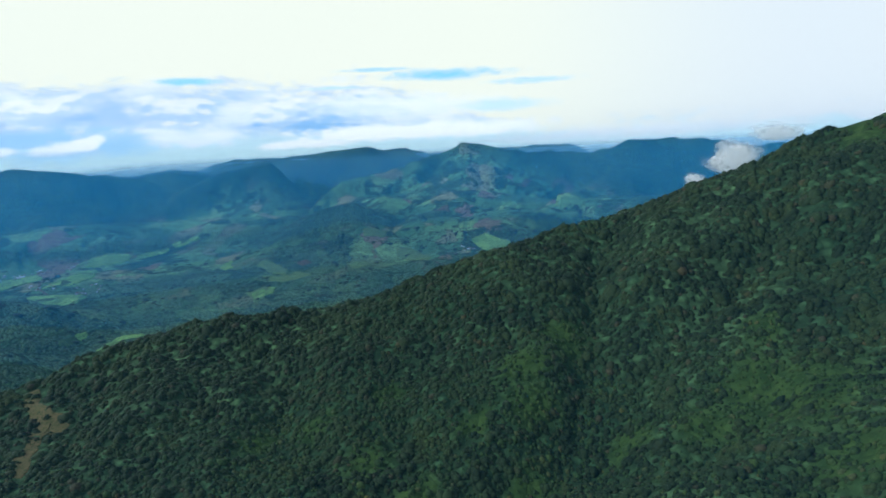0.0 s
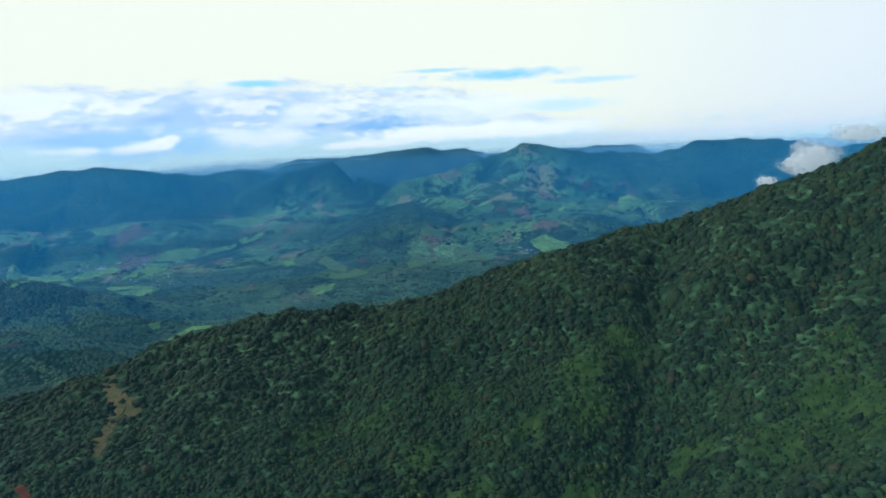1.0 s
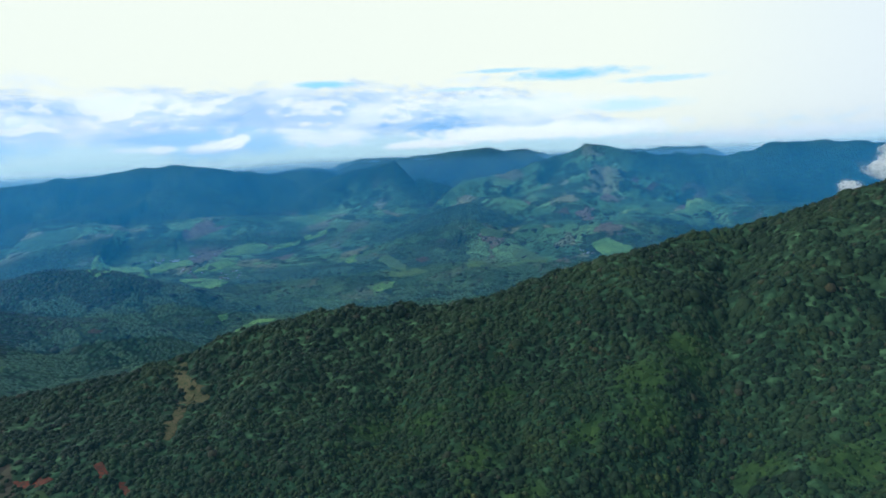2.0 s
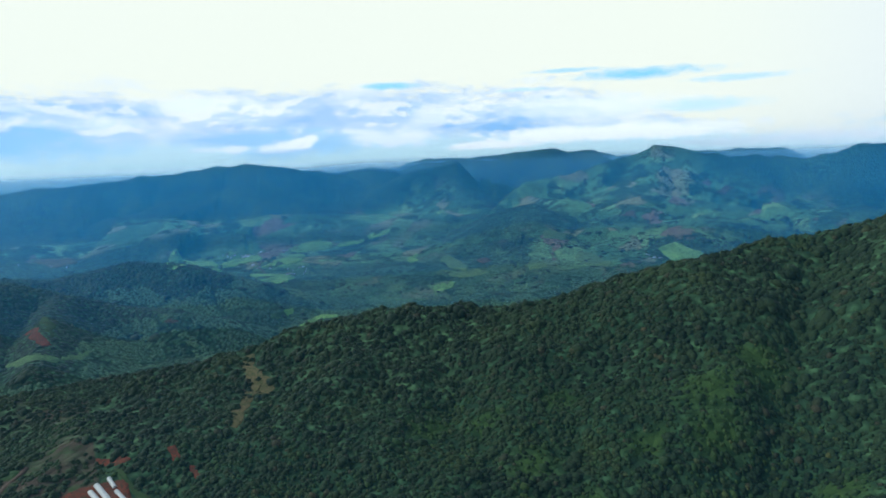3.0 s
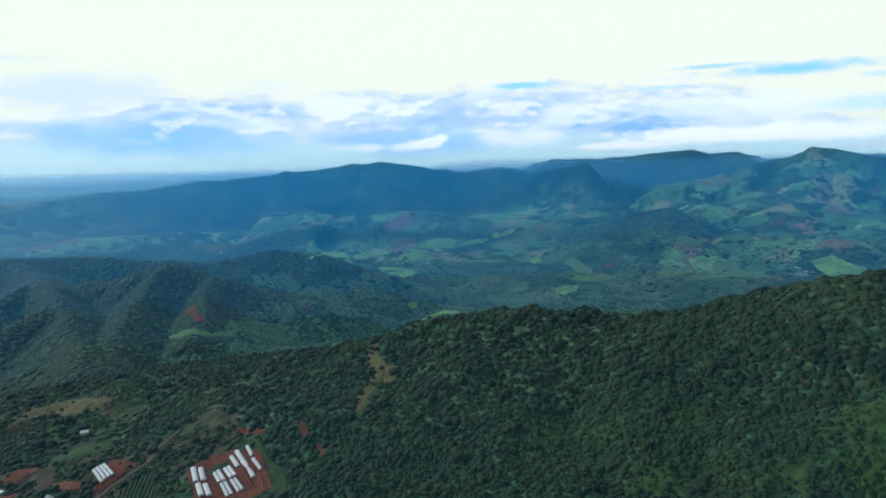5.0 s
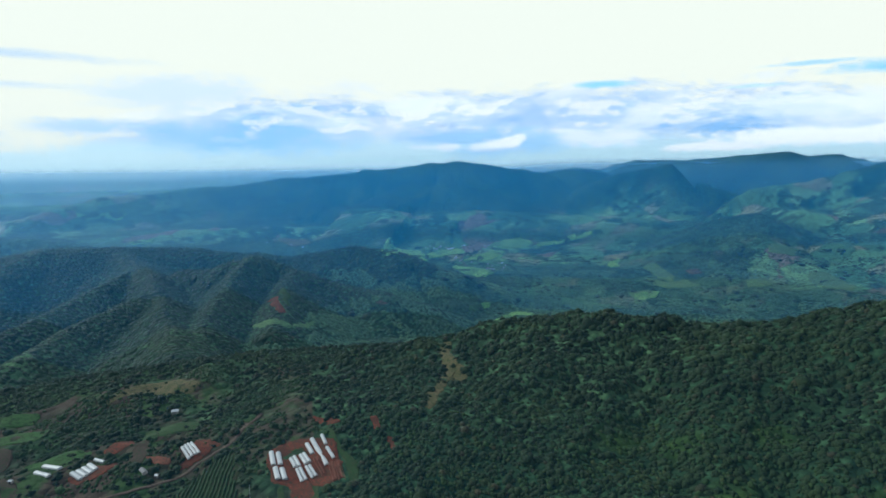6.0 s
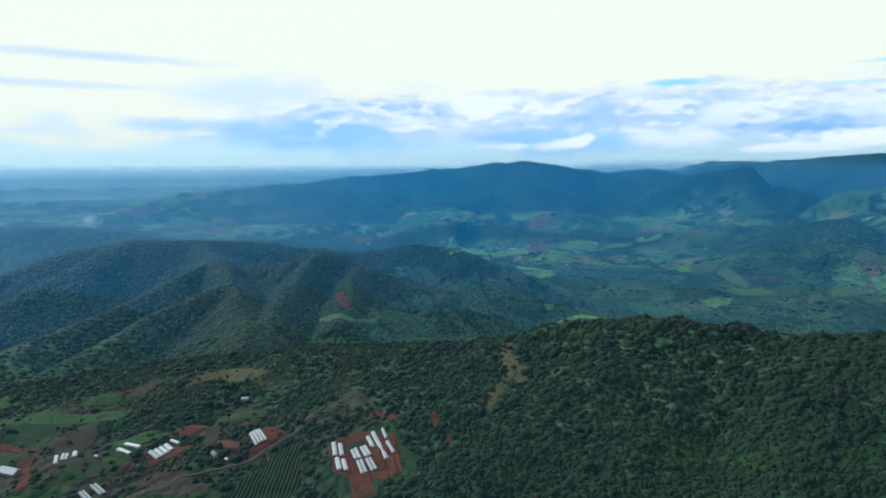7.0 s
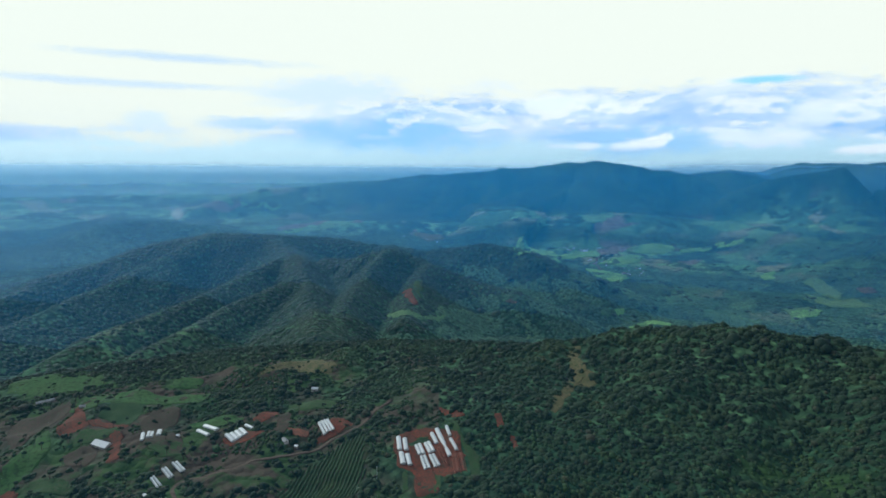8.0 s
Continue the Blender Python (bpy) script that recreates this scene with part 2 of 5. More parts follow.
def haze_material(thick, pale, top, west_top, fade=170.0, turn=(0.6, 1.15)):
    """A see-through sheet standing in for humid haze: blue scatter put into its colour; lets most light by, thins out
    upwards.
    """
    m = bpy.data.materials.new("haze")
    m.use_nodes = True
    t = m.node_tree
    t.nodes.clear()
    add, put, calc, mix, ramp, noise_at = nodes_of(t)
    p = add("SeparateXYZ", add("NewGeometry").outputs["Position"]).outputs
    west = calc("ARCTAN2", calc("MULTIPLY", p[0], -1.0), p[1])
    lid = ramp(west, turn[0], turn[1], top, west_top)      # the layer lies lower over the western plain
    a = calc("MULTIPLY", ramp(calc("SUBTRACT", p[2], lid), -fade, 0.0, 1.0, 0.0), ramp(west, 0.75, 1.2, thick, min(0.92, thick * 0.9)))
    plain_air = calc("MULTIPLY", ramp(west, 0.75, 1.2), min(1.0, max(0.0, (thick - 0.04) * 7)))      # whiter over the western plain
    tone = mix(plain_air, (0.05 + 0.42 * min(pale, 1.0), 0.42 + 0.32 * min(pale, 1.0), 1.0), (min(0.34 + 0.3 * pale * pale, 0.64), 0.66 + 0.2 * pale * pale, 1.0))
    veil = add("MixShader", 0.5, add("BsdfDiffuse", tone).outputs[0], add("BsdfTranslucent", tone).outputs[0])      # both faces of the sheet pick up light, as droplets would
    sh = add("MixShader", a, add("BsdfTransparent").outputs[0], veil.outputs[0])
    out_ = add("OutputMaterial", sh.outputs[0])
    return m


LAND = land_material()
SOILS = {
    "red_soil": earth("red_soil", (0.150, 0.043, 0.024), (0.092, 0.036, 0.022), 14, (0.050, 0.040, 0.024)),
    "far_soil": earth("far_soil", (0.105, 0.060, 0.042), (0.080, 0.056, 0.038), 30, (0.045, 0.060, 0.030)),
    "orange_soil": earth("orange_soil", (0.20, 0.080, 0.048), (0.15, 0.062, 0.040), 10, (0.08, 0.055, 0.035)),
    "brown_soil": earth("brown_soil", (0.072, 0.050, 0.036), (0.052, 0.044, 0.030), 18, (0.036, 0.050, 0.025), stripe=(40, 3.5, (0.058, 0.044, 0.030))),
    "dry_grass": earth("dry_grass", (0.125, 0.100, 0.050), (0.090, 0.084, 0.036), 12, (0.045, 0.060, 0.024)),
    "grass": earth("grass", (0.036, 0.072, 0.024), (0.026, 0.054, 0.019), 18, (0.046, 0.060, 0.026)),
    "bright_grass": earth("bright_grass", (0.040, 0.092, 0.025), (0.050, 0.094, 0.028), 26, (0.028, 0.052, 0.019)),
    "dark_crop": earth("dark_crop", (0.024, 0.050, 0.019), (0.030, 0.056, 0.020), 20, None),
    "crop": earth("crop", (0.034, 0.054, 0.020), (0.028, 0.046, 0.018), 22, (0.045, 0.040, 0.024)),
    "grass_far": earth("far_grass", (0.10, 0.17, 0.06), (0.085, 0.14, 0.055), 30, (0.06, 0.10, 0.045)),
    "paddy": earth("paddy", (0.170, 0.310, 0.080), (0.135, 0.25, 0.070), 40, (0.07, 0.125, 0.05), mosaic=34.0),
}
DIRT = earth("dirt_road", (0.115, 0.088, 0.066), (0.09, 0.068, 0.05), 9, (0.06, 0.044, 0.032))
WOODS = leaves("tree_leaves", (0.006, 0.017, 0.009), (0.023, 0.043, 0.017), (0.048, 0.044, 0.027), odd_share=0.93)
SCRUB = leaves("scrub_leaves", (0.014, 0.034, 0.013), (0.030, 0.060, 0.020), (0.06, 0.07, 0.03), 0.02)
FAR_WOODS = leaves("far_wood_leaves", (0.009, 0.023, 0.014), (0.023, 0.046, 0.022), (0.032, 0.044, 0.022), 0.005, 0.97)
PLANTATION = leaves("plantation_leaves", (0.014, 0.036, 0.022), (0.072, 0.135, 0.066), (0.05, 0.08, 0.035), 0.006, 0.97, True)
BARK = plain("bark", (0.11, 0.085, 0.062), 0.9, 0.1)
PLASTIC = plain("white_plastic_sheet", (0.50, 0.51, 0.50), 0.45, 0.4, vary=0.22, size=5)
SHEET_METAL = plain("white_sheet_metal", (0.48, 0.49, 0.49), 0.4, 0.5, vary=0.3)
GREY_ROOF = plain("grey_roof", (0.22, 0.215, 0.21), 0.7, 0.3, vary=0.4)
RED_ROOF = plain("red_roof", (0.18, 0.085, 0.062), 0.8, 0.2, vary=0.4)
WALL_PAINT = plain("wall_paint", (0.34, 0.32, 0.29), 0.8, 0.2)
STEEL = plain("steel_hoop", (0.45, 0.45, 0.44), 0.4, 0.5, 0.8)
DARK = plain("dark_opening", (0.05, 0.05, 0.05), 0.9, 0.1)
RUST = plain("rusty_steel", (0.30, 0.13, 0.085), 0.85, 0.2)
# ---------------------------------------------------------------- lie of the land
def grain(x, y, seed=0):
    """Value noise from 0 to 1, one cell a unit."""
    xi, yi = np.floor(x).astype(np.int64), np.floor(y).astype(np.int64)
    fx, fy = x - xi, y - yi
    fx, fy = fx * fx * fx * (fx * (fx * 6 - 15) + 10), fy * fy * fy * (fy * (fy * 6 - 15) + 10)

    def h(a, b):
        n = (a * 374761393 + b * 668265263 + seed * 974711) & 0xFFFFFFFF
        n = ((n ^ (n >> 13)) * 1274126177) & 0xFFFFFFFF
        return ((n ^ (n >> 16)) & 0xFFFF) / 65535.0
    return (h(xi, yi) * (1 - fx) + h(xi + 1, yi) * fx) * (1 - fy) + (h(xi, yi + 1) * (1 - fx) + h(xi + 1, yi + 1) * fx) * fy


def rough(x, y, size, octaves=4, seed=0, ridged=False):
    """Fractal noise about 0, of the given size in metres."""
    total, amp, norm = 0.0, 1.0, 0.0
    for k in range(octaves):
        n = grain(x / size * 2**k + 31.7 * k, y / size * 2**k - 17.3 * k, seed + k) * 2 - 1
        total, norm, amp = total + amp * ((1 - 2 * np.abs(n)) if ridged else n), norm + amp, amp * 0.5
    return total / norm


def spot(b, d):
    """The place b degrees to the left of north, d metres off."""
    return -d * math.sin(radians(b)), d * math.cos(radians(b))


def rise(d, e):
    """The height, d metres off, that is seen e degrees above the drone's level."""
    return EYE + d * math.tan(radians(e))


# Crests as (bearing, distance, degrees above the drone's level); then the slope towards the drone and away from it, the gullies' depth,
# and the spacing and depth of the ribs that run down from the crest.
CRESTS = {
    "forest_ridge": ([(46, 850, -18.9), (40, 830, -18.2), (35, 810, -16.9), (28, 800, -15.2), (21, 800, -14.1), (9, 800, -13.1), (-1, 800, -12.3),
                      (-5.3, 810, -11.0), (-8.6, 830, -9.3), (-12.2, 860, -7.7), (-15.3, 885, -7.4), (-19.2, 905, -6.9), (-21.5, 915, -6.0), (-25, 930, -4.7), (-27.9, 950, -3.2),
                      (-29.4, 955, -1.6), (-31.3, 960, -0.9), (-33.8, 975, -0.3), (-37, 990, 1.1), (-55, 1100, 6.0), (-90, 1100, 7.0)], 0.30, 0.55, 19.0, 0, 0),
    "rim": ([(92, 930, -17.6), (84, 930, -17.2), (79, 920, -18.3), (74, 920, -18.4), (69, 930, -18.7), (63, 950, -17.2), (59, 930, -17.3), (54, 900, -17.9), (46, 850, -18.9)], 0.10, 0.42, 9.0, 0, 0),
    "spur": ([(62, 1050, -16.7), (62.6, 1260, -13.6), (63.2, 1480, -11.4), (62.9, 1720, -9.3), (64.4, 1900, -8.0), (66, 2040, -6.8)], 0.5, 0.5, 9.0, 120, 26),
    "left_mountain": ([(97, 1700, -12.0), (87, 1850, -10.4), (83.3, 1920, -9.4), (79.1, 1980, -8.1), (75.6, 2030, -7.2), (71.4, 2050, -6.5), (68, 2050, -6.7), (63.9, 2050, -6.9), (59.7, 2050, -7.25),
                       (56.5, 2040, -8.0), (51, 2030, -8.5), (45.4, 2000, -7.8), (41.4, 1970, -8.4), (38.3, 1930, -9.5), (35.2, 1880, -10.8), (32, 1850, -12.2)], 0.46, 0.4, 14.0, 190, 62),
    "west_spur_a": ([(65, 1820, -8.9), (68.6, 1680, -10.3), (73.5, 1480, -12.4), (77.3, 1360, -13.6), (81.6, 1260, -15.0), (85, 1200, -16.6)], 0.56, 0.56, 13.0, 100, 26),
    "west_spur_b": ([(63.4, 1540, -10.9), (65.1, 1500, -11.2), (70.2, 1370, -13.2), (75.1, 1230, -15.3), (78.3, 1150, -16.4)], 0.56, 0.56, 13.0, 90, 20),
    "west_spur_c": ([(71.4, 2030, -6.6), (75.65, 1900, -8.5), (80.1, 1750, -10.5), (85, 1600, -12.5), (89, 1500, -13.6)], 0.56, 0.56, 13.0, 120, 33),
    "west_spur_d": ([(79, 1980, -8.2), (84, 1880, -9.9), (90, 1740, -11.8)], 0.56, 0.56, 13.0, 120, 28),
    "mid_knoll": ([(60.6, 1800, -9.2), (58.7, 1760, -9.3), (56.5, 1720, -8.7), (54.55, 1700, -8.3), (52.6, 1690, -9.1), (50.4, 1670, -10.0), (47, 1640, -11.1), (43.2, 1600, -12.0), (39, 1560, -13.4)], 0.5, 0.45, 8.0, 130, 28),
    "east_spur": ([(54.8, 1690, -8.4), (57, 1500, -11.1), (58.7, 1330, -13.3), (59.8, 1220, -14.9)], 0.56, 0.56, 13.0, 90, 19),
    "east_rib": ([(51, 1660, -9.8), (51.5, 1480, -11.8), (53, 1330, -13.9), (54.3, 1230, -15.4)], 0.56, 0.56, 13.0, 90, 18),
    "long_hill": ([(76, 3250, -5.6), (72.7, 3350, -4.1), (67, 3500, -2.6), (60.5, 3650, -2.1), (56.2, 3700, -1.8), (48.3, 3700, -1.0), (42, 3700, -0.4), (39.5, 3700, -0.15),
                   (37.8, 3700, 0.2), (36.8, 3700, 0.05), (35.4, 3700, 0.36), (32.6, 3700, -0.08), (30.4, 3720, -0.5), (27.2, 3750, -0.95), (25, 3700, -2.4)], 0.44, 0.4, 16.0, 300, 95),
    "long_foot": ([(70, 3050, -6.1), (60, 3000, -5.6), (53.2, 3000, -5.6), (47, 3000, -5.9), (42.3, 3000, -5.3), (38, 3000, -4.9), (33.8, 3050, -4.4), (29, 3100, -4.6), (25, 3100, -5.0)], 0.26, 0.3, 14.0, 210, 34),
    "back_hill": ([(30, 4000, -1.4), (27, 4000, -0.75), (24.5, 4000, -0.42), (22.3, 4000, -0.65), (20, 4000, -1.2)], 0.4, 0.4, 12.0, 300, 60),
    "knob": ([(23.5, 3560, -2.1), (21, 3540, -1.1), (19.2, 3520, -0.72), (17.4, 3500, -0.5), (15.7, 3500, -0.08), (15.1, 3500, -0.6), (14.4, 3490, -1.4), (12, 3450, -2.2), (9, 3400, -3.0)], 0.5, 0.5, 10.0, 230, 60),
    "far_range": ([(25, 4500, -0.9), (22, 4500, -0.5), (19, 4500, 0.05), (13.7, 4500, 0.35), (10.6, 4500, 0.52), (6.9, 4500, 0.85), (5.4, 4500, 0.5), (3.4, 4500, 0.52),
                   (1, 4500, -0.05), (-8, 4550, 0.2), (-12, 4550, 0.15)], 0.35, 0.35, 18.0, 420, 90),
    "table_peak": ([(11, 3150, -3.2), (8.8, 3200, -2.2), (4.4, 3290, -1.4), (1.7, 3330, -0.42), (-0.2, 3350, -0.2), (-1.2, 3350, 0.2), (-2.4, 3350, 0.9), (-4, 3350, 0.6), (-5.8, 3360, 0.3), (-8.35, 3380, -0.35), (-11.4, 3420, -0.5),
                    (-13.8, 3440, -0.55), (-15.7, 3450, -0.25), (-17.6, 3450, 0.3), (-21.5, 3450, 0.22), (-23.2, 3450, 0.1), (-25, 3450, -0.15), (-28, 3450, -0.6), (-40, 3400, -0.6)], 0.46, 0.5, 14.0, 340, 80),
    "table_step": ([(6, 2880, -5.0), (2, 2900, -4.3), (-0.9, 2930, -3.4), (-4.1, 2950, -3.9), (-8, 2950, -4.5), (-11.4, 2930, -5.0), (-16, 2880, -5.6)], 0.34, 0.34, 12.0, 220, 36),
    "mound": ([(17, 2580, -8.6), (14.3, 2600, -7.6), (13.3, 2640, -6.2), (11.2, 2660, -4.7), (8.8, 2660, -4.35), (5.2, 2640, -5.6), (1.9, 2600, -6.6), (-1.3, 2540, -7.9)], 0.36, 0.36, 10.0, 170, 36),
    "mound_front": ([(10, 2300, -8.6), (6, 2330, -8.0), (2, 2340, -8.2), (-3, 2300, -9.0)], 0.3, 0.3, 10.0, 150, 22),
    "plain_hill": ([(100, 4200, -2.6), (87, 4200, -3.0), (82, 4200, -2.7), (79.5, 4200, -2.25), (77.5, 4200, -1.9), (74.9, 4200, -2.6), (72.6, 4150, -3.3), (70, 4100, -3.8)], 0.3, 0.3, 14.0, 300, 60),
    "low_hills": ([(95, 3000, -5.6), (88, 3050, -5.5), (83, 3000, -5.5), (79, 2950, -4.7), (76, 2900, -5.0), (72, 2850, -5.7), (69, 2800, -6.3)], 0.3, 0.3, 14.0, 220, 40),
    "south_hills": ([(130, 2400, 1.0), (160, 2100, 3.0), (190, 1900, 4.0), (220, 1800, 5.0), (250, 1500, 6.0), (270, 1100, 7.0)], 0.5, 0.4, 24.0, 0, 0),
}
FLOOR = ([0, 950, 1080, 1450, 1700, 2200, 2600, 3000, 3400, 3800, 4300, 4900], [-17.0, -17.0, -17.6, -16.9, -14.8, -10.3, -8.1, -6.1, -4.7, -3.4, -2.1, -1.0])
# creases of the near forest slope: bearing and distance down the crease, its depth and half its width
CREASES = [([(-30.5, 830), (-28.2, 715), (-25.3, 665), (-21.8, 618), (-18.4, 553), (-15, 470)], 20, 42),
           ([(-16.2, 880), (-14.3, 737), (-13.8, 575), (-12.2, 520), (-9, 450)], 17, 38),
           ([(-2, 780), (0, 690), (3, 600), (5, 500)], 10, 30),
           ([(17, 780), (18, 690), (16, 610), (18, 520)], 9, 28),
           ([(-35, 800), (-33, 690), (-32, 600), (-30, 500)], 13, 34)]


def along(x, y, line):
    """How far along a line of places the nearest point lies, and how far off it is."""
    best, at, gone = np.full(x.shape, 1e9), np.zeros(x.shape), 0.0
    for a, b in zip(line[:-1], line[1:]):
        ab = b - a
        t = np.clip(((x - a[0]) * ab[0] + (y - a[1]) * ab[1]) / (ab @ ab), 0, 1)
        off = np.hypot(x - a[0] - t * ab[0], y - a[1] - t * ab[1])
        at = np.where(off < best, gone + t * math.hypot(*ab), at)
        best, gone = np.minimum(best, off), gone + math.hypot(*ab)
    return at, best


def ground(x, y):
    """The height of the land at x, y (arrays)."""
    x, y = np.asarray(x, float), np.asarray(y, float)
    d = np.hypot(x, y)
    base = EYE + d * np.tan(np.radians(np.interp(d, *FLOOR)))
    flat = 3.0 * rough(x, y, 260, 3, 3)
    shelf = 1 / (1 + np.exp((d - 985) / 18))
    roll = np.clip((d - 1000) / 400, 0, 1) * (6 * rough(x, y, 420, 4, 5) + 9 * rough(x, y, 210, 3, 6, True) * np.clip((2600 - d) / 900, 0, 1))
    base = base * (1 - shelf) + (flat - 4) * shelf + (1 - shelf) * roll
    top = base
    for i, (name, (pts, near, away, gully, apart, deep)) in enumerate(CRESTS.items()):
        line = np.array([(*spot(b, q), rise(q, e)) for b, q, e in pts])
        best, above, run, side = np.full(x.shape, -1e9), np.zeros(x.shape), np.zeros(x.shape), np.zeros(x.shape)
        sway = 26.0 if i > 1 else 6.0
        wx, wy = x + sway * rough(x, y, 300, 3, 40 + i), y + sway * rough(x, y, 300, 3, 60 + i)
        gone = 0.0
        for a, b in zip(line[:-1], line[1:]):
            ab = b[:2] - a[:2]
            t = np.clip(((wx - a[0]) * ab[0] + (wy - a[1]) * ab[1]) / (ab @ ab), 0, 1)
            off = np.hypot(wx - a[0] - t * ab[0], wy - a[1] - t * ab[1])
            inner = d < np.hypot(a[0] + t * ab[0], a[1] + t * ab[1])
            if i > 1:      # rounded crests
                bend = 10.0 if name in ("table_peak", "knob") else 16.0 if "spur" in name or "rib" in name else 32.0
                off = np.sqrt(off * off + bend * bend) - bend
            slope = np.where(inner, near, away)
            if name == "forest_ridge":     # an even flank, steeper where the crest is higher
                foot = np.clip((a[2] + t * (b[2] - a[2]) - 24) / (np.hypot(a[0] + t * ab[0], a[1] + t * ab[1]) - 380), 0.05, 0.62)
                slope = np.where(inner, foot, away)
            fall = slope * off
            if name not in ("forest_ridge", "rim"):
                steep = 1.9 if name in ("table_peak", "knob") else 1.25
                fall = slope * off * (steep - (steep - 0.75) * np.clip(off * slope / 300, 0, 1))
            crest = a[2] + t * (b[2] - a[2])
            won = crest - fall > best
            above = np.where(won, crest, above)
            run = np.where(won, gone + t * math.hypot(*ab), run)
            side = np.where(won, np.where(inner, 0.0, 41.3), side)
            best = np.maximum(best, crest - fall)
            gone += math.hypot(*ab)
        low = above - best
        crest_gap = np.clip((line[:, 2].max() - best) / 60, 0.18 if i > 1 else 0.12, 1)
        if i > 3:
            crest_gap = crest_gap * np.clip((best + 70) / 90, 0.15, 1)
        best = best + gully * crest_gap * (0.8 * rough(x, y, 190, 4, 80 + i, True) + 0.5 * rough(x, y, 60, 3, 90 + i))
        if deep:      # ribs and ravines that run down the flanks, forking as they go
            u = run / apart + side + 0.55 * rough(x, y, apart * 1.4, 3, 120 + i)
            ravine = (1 - np.abs(2 * grain(u, low / 400 + 0 * u, 140 + i) - 1)) ** 1.6
            fork = (1 - np.abs(2 * grain(u * 2.3 + 9.1, low / 160 + 0 * u, 150 + i) - 1)) ** 1.6
            best = best - deep * np.clip(low / (deep * 1.6) - 0.06, 0, 1) * np.clip((best + 110) / 110, 0.12, 1) * (0.75 * ravine + 0.45 * fork * np.clip(low / 120, 0, 1))
        if line[:, 2].size and np.hypot(line[:, 0], line[:, 1]).min() > 2300:
            best = best + 4.0 * rough(x, y, 45, 3, 15)
        k = 10.0 if i > 1 else 6.0
        gap = np.clip(0.5 + 0.5 * (best - top) / k, 0, 1)
        top = top * (1 - gap) + best * gap + k * gap * (1 - gap)
    for pts, deep, half in CREASES:
        way_ = np.array([spot(*p) for p in pts])
        s, off = along(x + 14 * rough(x, y, 90, 3, 171), y + 14 * rough(x, y, 90, 3, 173), way_)
        top = top - deep * np.exp(-np.abs(off / half) ** 1.5) * np.clip(s / 120, 0, 1)
    return top
# ---------------------------------------------------------------- the ground, one sheet
def ring_of_bearings():
    """Bearings round the whole circle, close together on the side that is looked at."""
    return np.radians(np.concatenate([np.arange(-60, 110, 0.2), np.arange(110, 300, 2.0)]))


BEARINGS = ring_of_bearings()
RANGES = np.concatenate([[0.001, 60.0, 120.0], 180 * 1.0105 ** np.arange(0, 317)])
RANGES = RANGES[RANGES < 4930]
bb, dd = np.meshgrid(BEARINGS, RANGES)
GX, GY = -dd * np.sin(bb), dd * np.cos(bb)
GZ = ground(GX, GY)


def lie(x, y):
    """The height of the built ground sheet at x, y."""
    x, y = np.asarray(x, float), np.asarray(y, float)
    d = np.clip(np.hypot(x, y), RANGES[0], RANGES[-1] - 1)
    b = np.arctan2(-x, y)
    b = np.where(b < BEARINGS[0], b + 2 * np.pi, b)
    j = np.interp(b, np.append(BEARINGS, BEARINGS[0] + 2 * np.pi), np.arange(len(BEARINGS) + 1))
    i = np.interp(d, RANGES, np.arange(len(RANGES)))
    i0, j0 = np.clip(i.astype(int), 0, len(RANGES) - 2), j.astype(int)
    fi, fj = i - i0, j - j0
    j0, j1 = j0 % len(BEARINGS), (j0 + 1) % len(BEARINGS)
    return (GZ[i0, j0] * (1 - fj) + GZ[i0, j1] * fj) * (1 - fi) + (GZ[i0 + 1, j0] * (1 - fj) + GZ[i0 + 1, j1] * fj) * fi


def mesh_of(name, co, faces, mat, smooth=False):
    """A mesh from arrays of places and of faces with the same number of corners."""
    me = bpy.data.meshes.new(name)
    faces = np.asarray(faces, np.int32)
    n, k = faces.shape
    me.vertices.add(len(co))
    me.vertices.foreach_set("co", np.asarray(co, np.float32).ravel())
    me.loops.add(n * k)
    me.loops.foreach_set("vertex_index", faces.ravel())
    me.polygons.add(n)
    me.polygons.foreach_set("loop_start", np.arange(0, n * k, k, dtype=np.int32))
    me.polygons.foreach_set("use_smooth", np.full(n, smooth))
    me.materials.append(mat)
    me.update(calc_edges=True)
    return me


def oval(x, y, cx, cy, rx, ry=None, turn=0.0, edge=0.3):
    """1 inside an oval, falling to 0 at its edge, which wanders."""
    ry = ry or rx
    c, s = math.cos(radians(turn)), math.sin(radians(turn))
    u, v = ((x - cx) * c + (y - cy) * s) / rx, (-(x - cx) * s + (y - cy) * c) / ry
    r = np.hypot(u, v) + 0.35 * rough(x, y, max(rx, ry) * 0.8, 3, 7)
    return np.clip((1 + edge - r) / (2 * edge), 0, 1)


# grassy gaps in the forest on the near slope: x, y, radius
GAPS = [(77, 568, 30), (75, 518, 22), (126, 608, 26), (265, 457, 44), (267, 488, 32), (208, 452, 26), (286, 431, 38), (265, 348, 34), (-73, 471, 20), (21, 502, 15),
        (301, 543, 20), (-127, 525, 16), (-60, 564, 15), (-187, 511, 20), (150, 470, 18), (330, 400, 30), (60, 440, 20), (-30, 430, 18)]


def gap_at(x, y):
    g = np.zeros_like(x)
    for cx, cy, r in GAPS:
        g = np.maximum(g, oval(x, y, cx, cy, r * 1.25, r * 0.9, 35, 0.45))
    b, d = np.degrees(np.arctan2(-x, y)), np.hypot(x, y)
    top = np.clip((-32.5 - b) / 2, 0, 1) * np.clip((d - 900) / 30, 0, 1) * np.clip((1100 - d) / 30, 0, 1)
    return np.maximum(g, top)


